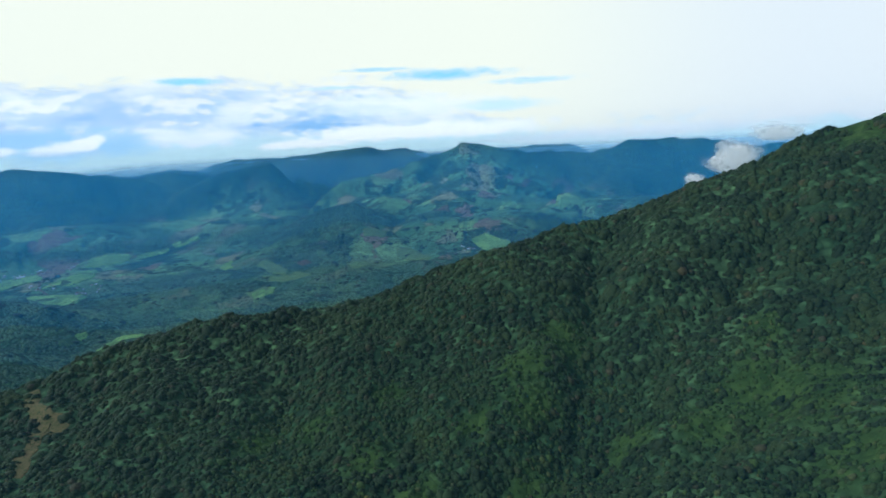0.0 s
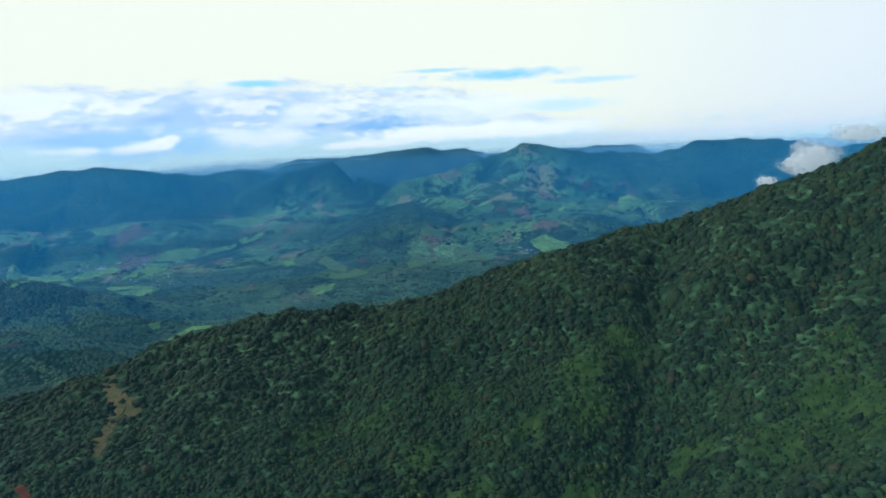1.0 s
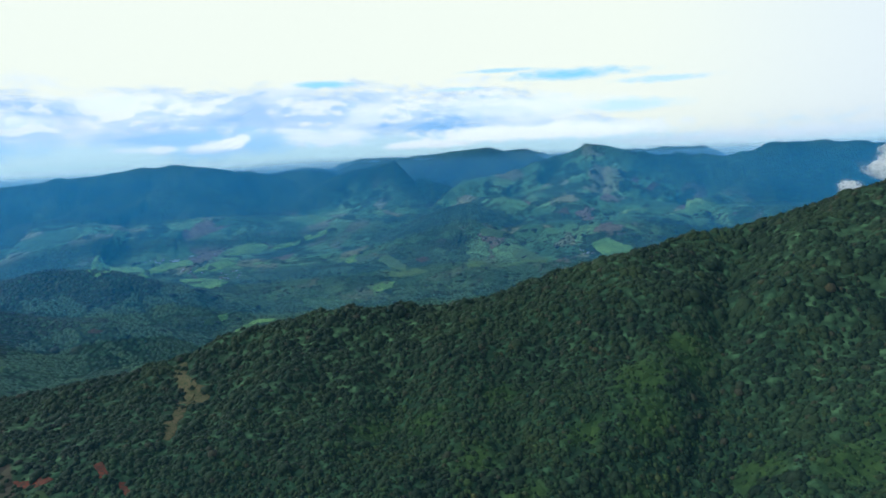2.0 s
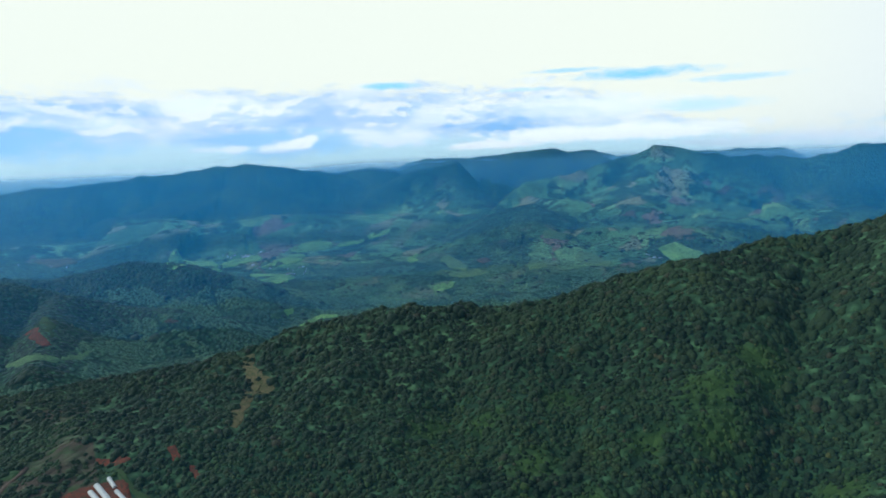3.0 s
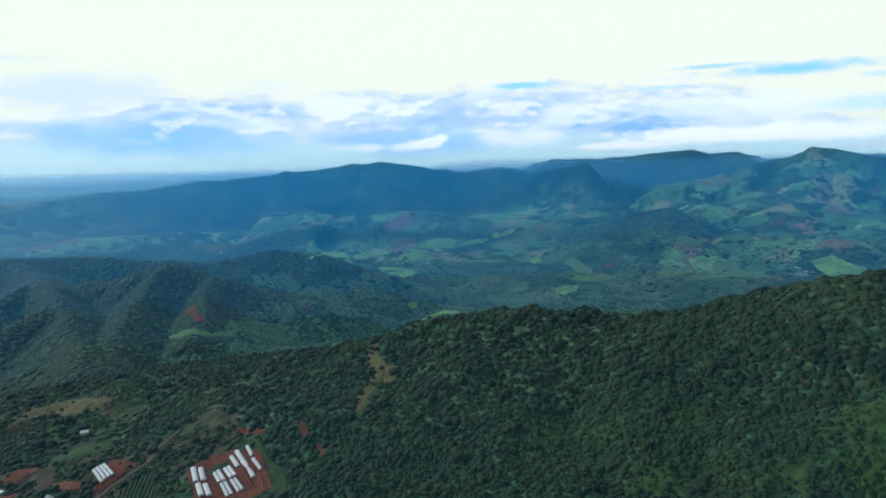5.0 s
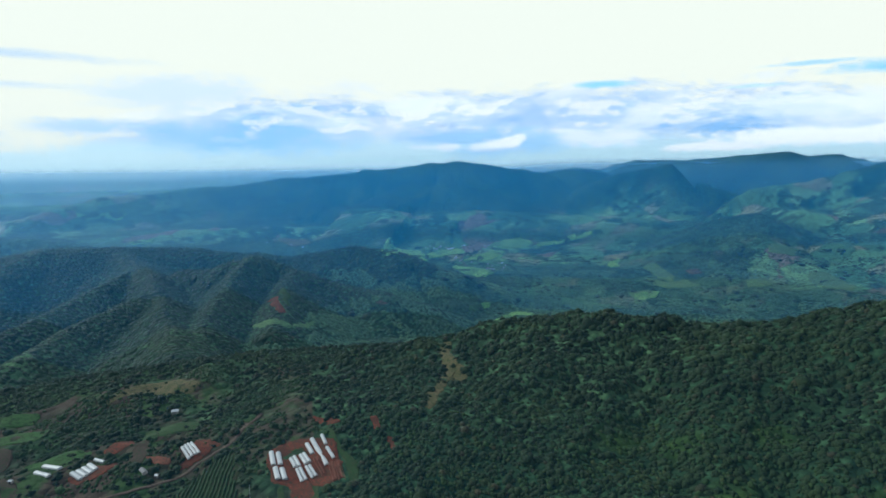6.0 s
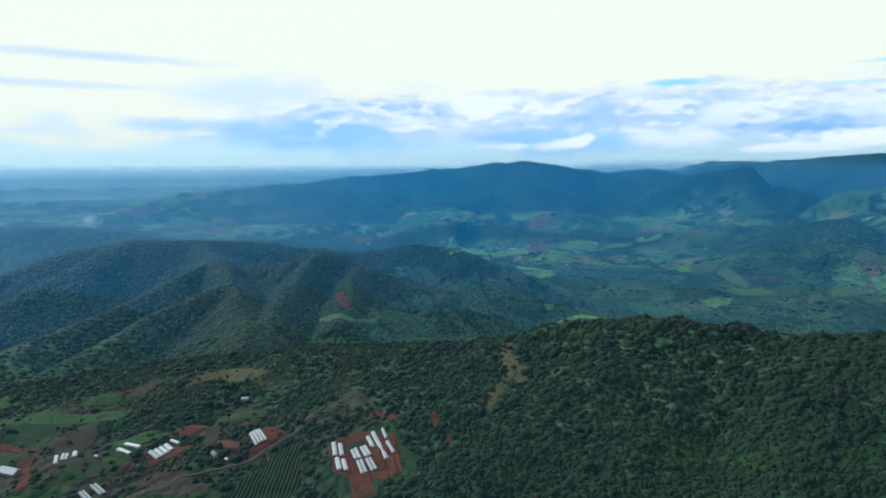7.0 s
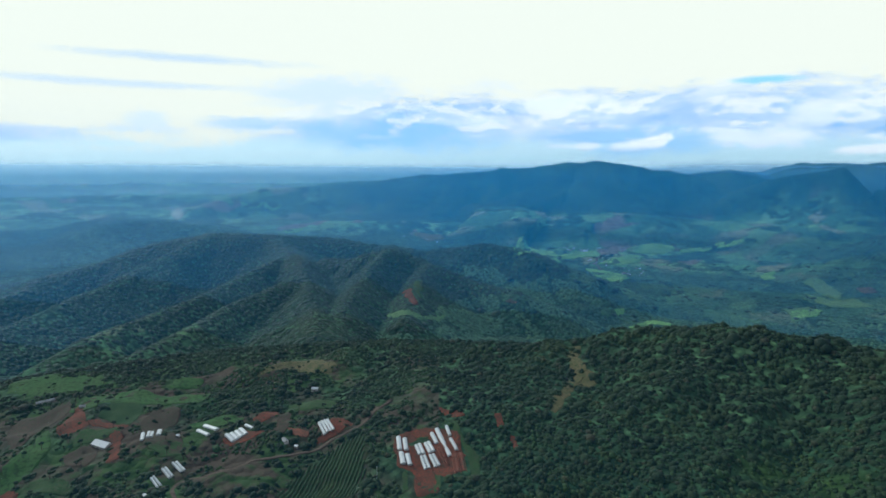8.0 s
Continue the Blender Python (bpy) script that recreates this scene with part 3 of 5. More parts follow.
def farm_at(x, y):
    """Where the land is patchwork farmland."""
    b, d = np.degrees(np.arctan2(-x, y)), np.hypot(x, y)
    f = np.maximum(oval(b, d, -1, 2980, 15, 420, 0, 0.22), oval(b, d, 2, 2300, 10, 260, 0, 0.3) * 0.75)
    f = np.maximum(f, oval(b, d, 30, 2500, 16, 200, 0, 0.3) * 0.7)
    f = np.maximum(f, oval(b, d, 20, 3100, 7, 280, 0, 0.3))
    f = np.maximum(f, oval(b, d, 20, 2000, 14, 160, 0, 0.3) * 0.35)
    f = np.maximum(f, oval(b, d, 46, 2950, 20, 130, 0, 0.3) * 0.85)
    f = np.maximum(f, oval(b, d, 80, 3600, 16, 600, 0, 0.3) * 0.7)
    f = np.maximum(f, oval(b, d, 66, 4600, 30, 500, 0, 0.3))
    f = np.maximum(f, oval(b, d, 83, 1250, 9, 200, 0, 0.3) * 0.5)
    mound = oval(b, d, 10, 2620, 6, 170, 0, 0.3)
    return np.clip(f - mound, 0, 1)


rows, cols = GX.shape
grid = np.arange(rows * cols).reshape(rows, cols)
nxt = np.roll(grid, -1, 1)
quads = np.stack([grid[:-1], nxt[:-1], nxt[1:], grid[1:]], -1).reshape(-1, 4)
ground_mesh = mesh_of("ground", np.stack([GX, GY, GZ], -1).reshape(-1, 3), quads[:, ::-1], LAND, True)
for key, values in (("farm", farm_at(GX, GY)), ("open", np.clip(gap_at(GX, GY) + 0.9 * ((np.degrees(bb) > 50) & (np.degrees(bb) < 100) & (dd < 960) & (dd > 300)) * np.clip(0.75 + 1.3 * rough(GX, GY, 60, 3, 21), 0, 1), 0, 1)),
                    ("tilled", 1.4 * ((np.degrees(bb) > 48) & (np.degrees(bb) < 110) & (dd < 860)))):
    ground_mesh.attributes.new(key, "FLOAT", "POINT").data.foreach_set("value", values.ravel().astype(np.float32))
tagged(new("ground", ground_mesh), "green mountain land with forest and patchwork farmland", "ground", kind="structure")


# ---------------------------------------------------------------- blue sheets that stand in for haze in the valley air
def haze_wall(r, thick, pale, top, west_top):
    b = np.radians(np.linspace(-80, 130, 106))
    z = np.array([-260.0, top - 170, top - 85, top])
    lean = 0.45 if r > 4200 else 0.0       # the farthest sheets lean back to catch more skylight
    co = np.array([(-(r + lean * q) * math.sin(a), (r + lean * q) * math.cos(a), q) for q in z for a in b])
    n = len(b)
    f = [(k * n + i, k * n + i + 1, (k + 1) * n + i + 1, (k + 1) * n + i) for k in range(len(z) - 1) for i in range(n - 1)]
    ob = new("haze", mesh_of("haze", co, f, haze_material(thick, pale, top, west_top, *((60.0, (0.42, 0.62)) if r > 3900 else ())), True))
    return tagged(ob, "thin blue sheet that stands in for humid valley haze", "haze", "valley haze", "structure")


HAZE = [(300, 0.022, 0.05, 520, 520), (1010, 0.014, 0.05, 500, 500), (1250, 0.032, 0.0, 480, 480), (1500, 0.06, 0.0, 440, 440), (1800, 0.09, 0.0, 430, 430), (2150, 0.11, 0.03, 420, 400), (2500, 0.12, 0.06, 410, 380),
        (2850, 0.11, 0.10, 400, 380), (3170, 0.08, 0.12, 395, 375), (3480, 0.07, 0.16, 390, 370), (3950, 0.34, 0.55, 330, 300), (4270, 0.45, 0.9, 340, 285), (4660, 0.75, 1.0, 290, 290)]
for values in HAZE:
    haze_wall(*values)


# ---------------------------------------------------------------- land patches and the dirt road
OUTLINES = []


def inside(x, y, poly, grow=0.0):
    """Which places lie within an outline."""
    poly = np.asarray(poly, float)
    mid = poly.mean(0)
    if grow:
        out_ = poly - mid
        poly = mid + out_ * (1 + grow / np.maximum(np.hypot(*out_.T), 1))[:, None]
    hit = np.zeros(x.shape, bool)
    for (x0, y0), (x1, y1) in zip(poly, np.roll(poly, -1, 0)):
        with np.errstate(divide="ignore", invalid="ignore"):
            hit ^= ((y0 > y) != (y1 > y)) & (x < (x1 - x0) * (y - y0) / (y1 - y0) + x0)
    return hit


def rounded(poly, n=96):
    """An outline with softened corners and an uneven edge."""
    poly = np.asarray(poly, float)
    nx = np.roll(poly, -1, 0)
    poly = np.stack([poly * 0.88 + nx * 0.12, poly * 0.12 + nx * 0.88], 1).reshape(-1, 2)
    step = np.append(0, np.cumsum(np.hypot(*(np.roll(poly, -1, 0) - poly).T)))
    loop = np.vstack([poly, poly[:1]])
    s = np.linspace(0, step[-1], n, endpoint=False)
    poly = np.stack([np.interp(s, step, loop[:, k]) for k in (0, 1)], -1)
    wave = step[-1] * (0.045 if step[-1] < 300 else 0.04)
    return poly + wave * np.stack([rough(poly[:, 0], poly[:, 1], wave * 3, 4, 4), rough(poly[:, 0], poly[:, 1], wave * 3, 4, 9)], -1)


def land_patch(name, label, soil, outline):
    """A field or bare plot that follows the ground, slightly proud of it, its edge let into it."""
    OUTLINES.append((name, outline))
    edge = rounded(outline)
    mid = edge.mean(0)
    d = math.hypot(*mid)
    up = 0.35 + max(0.0, d - 900) * 0.0012
    rings = np.array([1.0, 0.97, 0.85, 0.7, 0.5, 0.3, 0.12])
    pts = mid + (edge - mid)[None] * rings[:, None, None]
    z = lie(pts[..., 0], pts[..., 1]) + up + 0.15 * rough(pts[..., 0], pts[..., 1], 9, 2, 5)
    z[0] -= up + 0.6
    co = np.concatenate([pts, z[..., None]], -1).reshape(-1, 3)
    n = len(edge)
    f = [(k * n + i, k * n + (i + 1) % n, (k + 1) * n + (i + 1) % n, (k + 1) * n + i) for k in range(len(rings) - 1) for i in range(n)]
    co = np.vstack([co, [(*mid, float(lie(mid[0], mid[1])) + up)]])
    last = (len(rings) - 1) * n
    f += [(last + i, last + (i + 1) % n, len(co) - 1, len(co) - 1) for i in range(n)]
    me = bpy.data.meshes.new(name)
    me.from_pydata(co.tolist(), [], [q if q[2] != q[3] else q[:3] for q in f])
    me.materials.append(SOILS[soil])
    me.polygons.foreach_set("use_smooth", np.ones(len(me.polygons), bool))
    return tagged(new(name, me), label, name.replace("_", " "), kind="structure")


def road_ribbon(name, label, way, wide, mat, up):
    way = np.asarray(way, float)
    for _ in range(3):
        way = np.vstack([way[:1], np.stack([way[:-1] * 0.75 + way[1:] * 0.25, way[:-1] * 0.25 + way[1:] * 0.75], 1).reshape(-1, 2), way[-1:]])
    run = np.gradient(way, axis=0)
    side = np.stack([-run[:, 1], run[:, 0]], -1) / np.hypot(*run.T)[:, None]
    across = np.array([-0.5, -0.42, -0.15, 0.15, 0.42, 0.5])
    drop = np.array([-0.7, 0.0, 0.05, 0.05, 0.0, -0.7])
    p = way[None] + side[None] * across[:, None, None] * wide * (1 + 0.15 * rough(way[:, 0], way[:, 1], 12, 2, 2))[None, :, None]
    z = lie(way[:, 0], way[:, 1])[None] + up + drop[:, None]
    co = np.concatenate([p, z[..., None]], -1).reshape(-1, 3)
    n = len(way)
    f = [(k * n + i, k * n + i + 1, (k + 1) * n + i + 1, (k + 1) * n + i) for k in range(5) for i in range(n - 1)]
    return tagged(new(name, mesh_of(name, co, f, mat, True)), label, "road", kind="structure")


land_patch("red_soil_pad", "bare red soil yard round the white plastic tunnels", "red_soil", [(-437, 340), (-426, 358), (-404, 368), (-350, 331), (-356, 315), (-373, 307), (-353, 286), (-366, 275), (-391, 298), (-404, 293), (-437, 312)])
land_patch("lawn", "strip of bright grass beside the plastic tunnels", "grass", [(-422, 372), (-398, 368), (-362, 353), (-339, 333), (-347, 330), (-381, 352)])
land_patch("lawn", "small square of grass behind the plastic tunnels", "grass", [(-440, 335), (-433, 349), (-419, 341), (-422, 327)])
land_patch("lawn", "narrow grass strip in front of the plastic tunnels", "grass", [(-376, 308), (-372, 315), (-351, 298), (-351, 291)])
land_patch("lawn", "narrow grass strip in front of the plastic tunnels", "grass", [(-394, 290), (-392, 295), (-372, 280), (-376, 276)])
land_patch("crop_field", "dark green field planted in rows beside the dirt road", "crop", [(-471, 299), (-388, 248), (-419, 219), (-445, 191), (-466, 228), (-470, 265)])
land_patch("soil_plot", "rectangle of bare orange-red soil beside the road", "orange_soil", [(-531, 245), (-512, 262), (-504, 256), (-517, 246)])
land_patch("soil_plot", "patch of bare red soil among bushes", "red_soil", [(-578, 227), (-582, 246), (-581, 263), (-560, 252), (-564, 234)])
land_patch("soil_plot", "dark tilled brown plot between bushes", "brown_soil", [(-569, 257), (-567, 267), (-532, 251), (-523, 238), (-534, 236)])
land_patch("meadow", "pale green meadow among the trees", "grass", [(-604, 282), (-584, 308), (-558, 326), (-546, 315), (-548, 279), (-570, 264)])
land_patch("meadow", "dry straw-coloured meadow on the rim of the plateau", "dry_grass", [(-688, 284), (-709, 326), (-712, 364), (-652, 378), (-644, 361), (-678, 327)])
land_patch("soil_plot", "red soil bank round the tunnel by the road", "red_soil", [(-519, 294), (-514, 305), (-495, 304), (-484, 283), (-485, 267), (-496, 259), (-498, 271)])
land_patch("grass_field", "bright green grass field on the plateau rim", "bright_grass", [(-899, 37), (-986, 72), (-905, 112), (-894, 148), (-862, 158), (-860, 109), (-867, 56)])
land_patch("grass_field", "small bright green field between trees", "bright_grass", [(-755, 196), (-773, 210), (-759, 241), (-739, 230)])
land_patch("grass_field", "long bright green strip of pasture with single trees", "bright_grass", [(-758, 89), (-795, 112), (-759, 159), (-699, 226), (-672, 214), (-713, 160), (-729, 123)])
land_patch("tilled_field", "smooth dark green young crop field", "dark_crop", [(-700, 106), (-733, 130), (-715, 162), (-676, 147), (-650, 130), (-677, 118)])
land_patch("tilled_field", "brown tilled field beside red tracks", "brown_soil", [(-641, 138), (-696, 160), (-675, 194), (-653, 177), (-637, 159), (-607, 132)])
land_patch("tilled_field", "brown tilled field on the plateau rim", "brown_soil", [(-780, 27), (-814, 51), (-801, 100), (-768, 100), (-744, 65), (-713, 42), (-687, 22)])
land_patch("soil_plot", "red soil cut with a track to the hut", "red_soil", [(-701, 71), (-738, 86), (-764, 105), (-714, 102), (-650, 130), (-647, 124), (-690, 100), (-683, 78)])
land_patch("grass_field", "green slope above the brown field", "grass", [(-662, 71), (-687, 94), (-666, 119), (-647, 124), (-647, 105), (-657, 89)])
land_patch("tilled_field", "grey-brown tilled field below a green slope", "brown_soil", [(-655, 64), (-656, 89), (-633, 98), (-606, 86), (-616, 68)])
land_patch("soil_plot", "red soil yard beside the white sheet", "red_soil", [(-590, 93), (-626, 110), (-663, 110), (-645, 124), (-622, 118), (-587, 101)])
land_patch("grass_field", "light green terrace sloping down", "bright_grass", [(-646, 19), (-696, 49), (-746, 75), (-670, 64), (-640, 44), (-621, 17)])
land_patch("grass_field", "pale green terrace", "grass", [(-610, 25), (-630, 43), (-604, 66), (-568, 66)])
land_patch("soil_plot", "red soil bank", "red_soil", [(-637, 18), (-620, 29), (-601, 30), (-619, 17)])
land_patch("grass_field", "bright green clearing beside tunnels", "bright_grass", [(-645, 183), (-624, 219), (-585, 230), (-596, 200), (-616, 175)])
land_patch("grass_field", "green plot in front of white tunnels", "grass", [(-594, 129), (-600, 149), (-577, 169), (-562, 159), (-570, 140)])
land_patch("soil_plot", "red soil strip under the tunnels", "red_soil", [(-568, 194), (-564, 214), (-548, 228), (-538, 227), (-546, 207), (-553, 195)])
land_patch("soil_plot", "bare brown soil under the tunnels", "brown_soil", [(-604, 125), (-640, 160), (-572, 161), (-540, 162), (-561, 154), (-594, 147)])
land_patch("soil_plot", "narrow red soil streak on the slope", "red_soil", [(-393, 403), (-389, 410), (-376, 400), (-378, 392)])
land_patch("soil_plot", "narrow red soil streak on the slope", "red_soil", [(-364, 395), (-358, 398), (-343, 384), (-348, 381)])
land_patch("soil_plot", "short red track among trees", "red_soil", [(-458, 382), (-440, 388), (-416, 386), (-416, 379), (-437, 378)])
land_patch("paddy", "bright green field beside the village", "paddy", [(-1367, 1425), (-1788, 2030), (-1678, 1999), (-1602, 2022), (-1552, 1998), (-1280, 1498), (-1343, 1428)])
land_patch("paddy", "green strip of fields between village houses", "paddy", [(-1561, 1953), (-1491, 2112), (-1416, 2066), (-1496, 1927)])
land_patch("paddy", "broad bright green field beside the village", "paddy", [(-1400, 2226), (-1394, 2394), (-1272, 2405), (-1251, 2331), (-1332, 2204)])
land_patch("paddy", "long green field in the valley", "paddy", [(-1248, 2372), (-1179, 2529), (-1147, 2455), (-1214, 2356)])
land_patch("paddy", "long green field far up the valley", "paddy", [(-1173, 2542), (-1082, 2620), (-1068, 2556), (-1139, 2497)])
land_patch("paddy", "bright green field below the village", "paddy", [(-1362, 1853), (-1310, 1897), (-1142, 1863), (-1150, 1787), (-1232, 1786)])
land_patch("paddy", "green fields at the village road", "paddy", [(-1371, 1976), (-1355, 2148), (-1301, 2217), (-1258, 2085), (-1297, 1990)])
land_patch("paddy", "bright green field on the valley floor", "paddy", [(-874, 1405), (-875, 1527), (-812, 1533), (-784, 1458), (-838, 1381)])
land_patch("paddy", "small bright green field on the valley floor", "paddy", [(-968, 1434), (-955, 1520), (-936, 1484), (-951, 1415)])
land_patch("paddy", "green slope among plantations", "grass_far", [(-701, 2164), (-684, 2222), (-551, 2078), (-554, 2026), (-617, 2070)])
land_patch("paddy", "green plot on the valley floor", "paddy", [(-625, 1863), (-568, 1944), (-553, 1875), (-599, 1819)])
land_patch("paddy", "small green plot among plantations", "paddy", [(-842, 2215), (-835, 2293), (-792, 2191), (-809, 2142)])
land_patch("paddy", "bright green field in a side valley", "paddy", [(107, 2277), (176, 2328), (262, 2265), (250, 2216), (154, 2185)])
land_patch("paddy", "olive field on a spur", "grass_far", [(-185, 2227), (-121, 2252), (-30, 2125), (-136, 2116)])
land_patch("paddy", "green field on the wooded mound", "grass_far", [(-325, 2408), (-224, 2455), (-236, 2373), (-307, 2350)])
land_patch("paddy", "green plot at the mound's foot", "grass_far", [(-346, 2097), (-299, 2175), (-263, 2083), (-325, 2054)])
land_patch("paddy", "green fields at the foot of the mound", "grass_far", [(-655, 2069), (-568, 1996), (-509, 2094), (-454, 2014), (-556, 1947)])
land_patch("paddy", "green fields on the valley floor", "grass_far", [(-650, 1886), (-595, 1946), (-555, 1885), (-586, 1781)])
land_patch("paddy", "green plot at the foot of the hills", "grass_far", [(-1121, 779), (-1031, 775), (-1019, 807), (-1002, 789), (-1042, 743)])
land_patch("paddy", "green plot at the foot of the hills", "grass_far", [(-1031, 816), (-1050, 911), (-1029, 882), (-1010, 803)])
land_patch("paddy", "small green plot on the valley floor", "paddy", [(-976, 1435), (-955, 1496), (-937, 1466), (-959, 1415)])
land_patch("paddy", "pale fields round a hamlet", "dry_grass", [(-2261, 1735), (-2162, 1834), (-2076, 1765), (-2087, 1682)])
land_patch("paddy", "pale green field on the far plain", "paddy", [(-3121, 1232), (-3060, 1436), (-3029, 1395), (-3098, 1234)])
land_patch("paddy", "green field behind the hills", "paddy", [(-2652, 1235), (-2610, 1353), (-2578, 1306), (-2612, 1236)])
land_patch("soil_scar", "red soil scar on the hill flank", "red_soil", [(-1210, 884), (-1177, 888), (-1060, 833), (-1044, 804)])
land_patch("grass_scar", "green slope beside a red scar", "grass", [(-1180, 903), (-1197, 940), (-1083, 862), (-1101, 858)])
land_patch("soil_scar", "small reddish bare plot in the valley", "far_soil", [(-1056, 1113), (-1049, 1127), (-1026, 1132), (-1032, 1119)])
land_patch("soil_scar", "small pale bare plot in the valley", "far_soil", [(-540, 2176), (-510, 2195), (-496, 2168), (-518, 2132)])
land_patch("soil_scar", "reddish bare plots on the slope", "far_soil", [(-31, 2668), (29, 2668), (39, 2614), (-18, 2662)])
land_patch("soil_scar", "reddish bare plot in the valley", "far_soil", [(-550, 2173), (-513, 2189), (-482, 2146), (-523, 2131)])
land_patch("soil_scar", "reddish bare plots on the slope", "far_soil", [(395, 3087), (451, 3194), (501, 3181), (451, 3128)])
land_patch("bare_slope", "straw-coloured bare patch on the forest ridge", "dry_grass", [(-467, 614), (-456, 620), (-416, 580), (-394, 565), (-397, 552), (-422, 567)])
land_patch("bare_slope", "straw-coloured bare patch on the forest ridge", "dry_grass", [(-416, 565), (-402, 570), (-378, 566), (-380, 542), (-404, 535)])
land_patch("bare_slope", "dry grass streak below the bare patch", "dry_grass", [(-410, 560), (-395, 557), (-375, 500), (-359, 456), (-368, 457), (-392, 513)])
ROAD = [(-513, 362), (-502, 334), (-490, 314), (-483, 291), (-483, 261), (-492, 240), (-498, 226), (-509, 198), (-505, 175), (-511, 159), (-520, 150), (-530, 142), (-527, 136), (-516, 131), (-500, 130)]
road_ribbon("road", "winding pale dirt road across the plateau", ROAD, 3.8, DIRT, 0.5)


# ---------------------------------------------------------------- things: helpers
def part(name, mesh, mat, parent, label=""):
    """One mesh object under a thing; mesh is a bmesh or mesh data, in the thing's own axes."""
    if isinstance(mesh, bmesh.types.BMesh):
        me = bpy.data.meshes.new(name)
        mesh.to_mesh(me)
        mesh.free()
    else:
        me = mesh
    if not me.materials:
        me.materials.append(mat)
    ob = new(name, me)
    ob.parent = parent
    return tagged(ob, label)


def thing(name, x, y, z, turn, label, category, group=""):
    ob = new(name)
    ob.empty_display_size = 0.5
    ob.matrix_basis = pose(x, y, z, 0, 0, turn)
    return tagged(ob, label, category, group)


def box(bm, x0, x1, y0, y1, z0, z1):
    m = Matrix.Translation(((x0 + x1) / 2, (y0 + y1) / 2, (z0 + z1) / 2)) @ Matrix.Diagonal((x1 - x0, y1 - y0, z1 - z0, 1))
    bmesh.ops.create_cube(bm, size=1.0, matrix=m)
    return bm


def tube(bm, pts, r0, r1=None, n=6):
    """A tapering round bar along a line of points."""
    r1 = r0 if r1 is None else r1
    rings = []
    for i, p in enumerate(pts):
        p = Vector(p)
        run = (Vector(pts[min(i + 1, len(pts) - 1)]) - Vector(pts[max(i - 1, 0)])).normalized()
        u = run.orthogonal().normalized()
        v = run.cross(u)
        r = r0 + (r1 - r0) * i / (len(pts) - 1)
        rings.append([bm.verts.new(p + (u * math.cos(a) + v * math.sin(a)) * r) for a in (2 * math.pi * k / n for k in range(n))])
    for a, b in zip(rings[:-1], rings[1:]):
        for k in range(n):
            bm.faces.new((a[k], a[(k + 1) % n], b[(k + 1) % n], b[k]))
    bm.faces.new(rings[0][::-1])
    bm.faces.new(rings[-1])
    return bm


def span(a, b):
    """Middle, length, turn and heights of the ground along a line."""
    (x0, y0), (x1, y1) = a, b
    z0, z1 = float(lie(x0, y0)) + 0.3, float(lie(x1, y1)) + 0.3
    return (x0 + x1) / 2, (y0 + y1) / 2, math.hypot(x1 - x0, y1 - y0), math.degrees(math.atan2(y1 - y0, x1 - x0)), z0, z1


# ---------------------------------------------------------------- growing tunnels
def clear_of(a, b, w):
    """Keep trees and bushes off a building's ground and its near side."""
    a, b = np.array(a, float), np.array(b, float)
    run = (b - a) / np.hypot(*(b - a))
    side = np.array([-run[1], run[0]]) * (w / 2 + 2.0)
    OUTLINES.append(("building", [tuple(p) for p in (a - run * 3 - side, b + run * 3 - side, b + run * 3 + side, a - run * 3 + side)]))


def arch(w, h):
    """The outline of a tunnel across: upright feet, then a round roof."""
    foot = h * 0.38
    return [(-w / 2, 0.0), (-w / 2, foot)] + [(-w / 2 * math.cos(a), foot + (h - foot) * math.sin(a)) for a in (math.pi * k / 8 for k in range(1, 8))] + [(w / 2, foot), (w / 2, 0.0)]


def plastic_tunnel(a, b, w, label):
    x, y, long, turn, z0, z1 = span(a, b)
    long, w = long * 0.97, w * 0.95
    h = 1.2 + 0.2 * w
    zb = min(z0, z1)
    clear_of(a, b, w)
    ob = thing("plastic_tunnel", x, y, zb, turn, label, "tunnel", "plastic growing tunnels")
    lift = lambda u: (z0 + (z1 - z0) * (u / long + 0.5)) - zb
    steps = max(6, int(long / 1.5))
    bm = bmesh.new()
    rows_ = []
    for s in range(steps + 1):
        u = -long / 2 + long * s / steps
        sag = 0.0 if s % 2 == 0 else 0.07
        rows_.append([[bm.verts.new((u, p * k, lift(u) + (q - sag * (q > 0.5)) * k)) for p, q in arch(w, h)] for k in (1.0, 0.97)])
    for r0, r1 in zip(rows_[:-1], rows_[1:]):
        for k in range(len(r0[0]) - 1):
            bm.faces.new((r0[0][k], r0[0][k + 1], r1[0][k + 1], r1[0][k]))
            bm.faces.new((r0[1][k], r1[1][k], r1[1][k + 1], r0[1][k + 1]))
    part("cover", bm, PLASTIC, ob)
    for name, u, way_ in (("front_panel", -long / 2, 1), ("back_panel", long / 2, -1)):
        bm = bmesh.new()
        ins = [[bm.verts.new((u + way_ * t, p * 0.96, lift(u) + q * 0.96)) for p, q in arch(w, h)] for t in (0.05, 0.13)]
        bm.faces.new(ins[0])
        bm.faces.new(ins[1][::-1])
        for k in range(len(ins[0])):
            bm.faces.new((ins[0][k], ins[1][k], ins[1][(k + 1) % len(ins[0])], ins[0][(k + 1) % len(ins[0])]))
        part(name, bm, PLASTIC, ob)
    for side in (-1, 1):
        part("base_rail", tube(bmesh.new(), [(-long / 2, side * w * 0.515, lift(-long / 2) + 0.06), (long / 2, side * w * 0.515, lift(long / 2) + 0.06)], 0.10), STEEL, ob)
    return ob


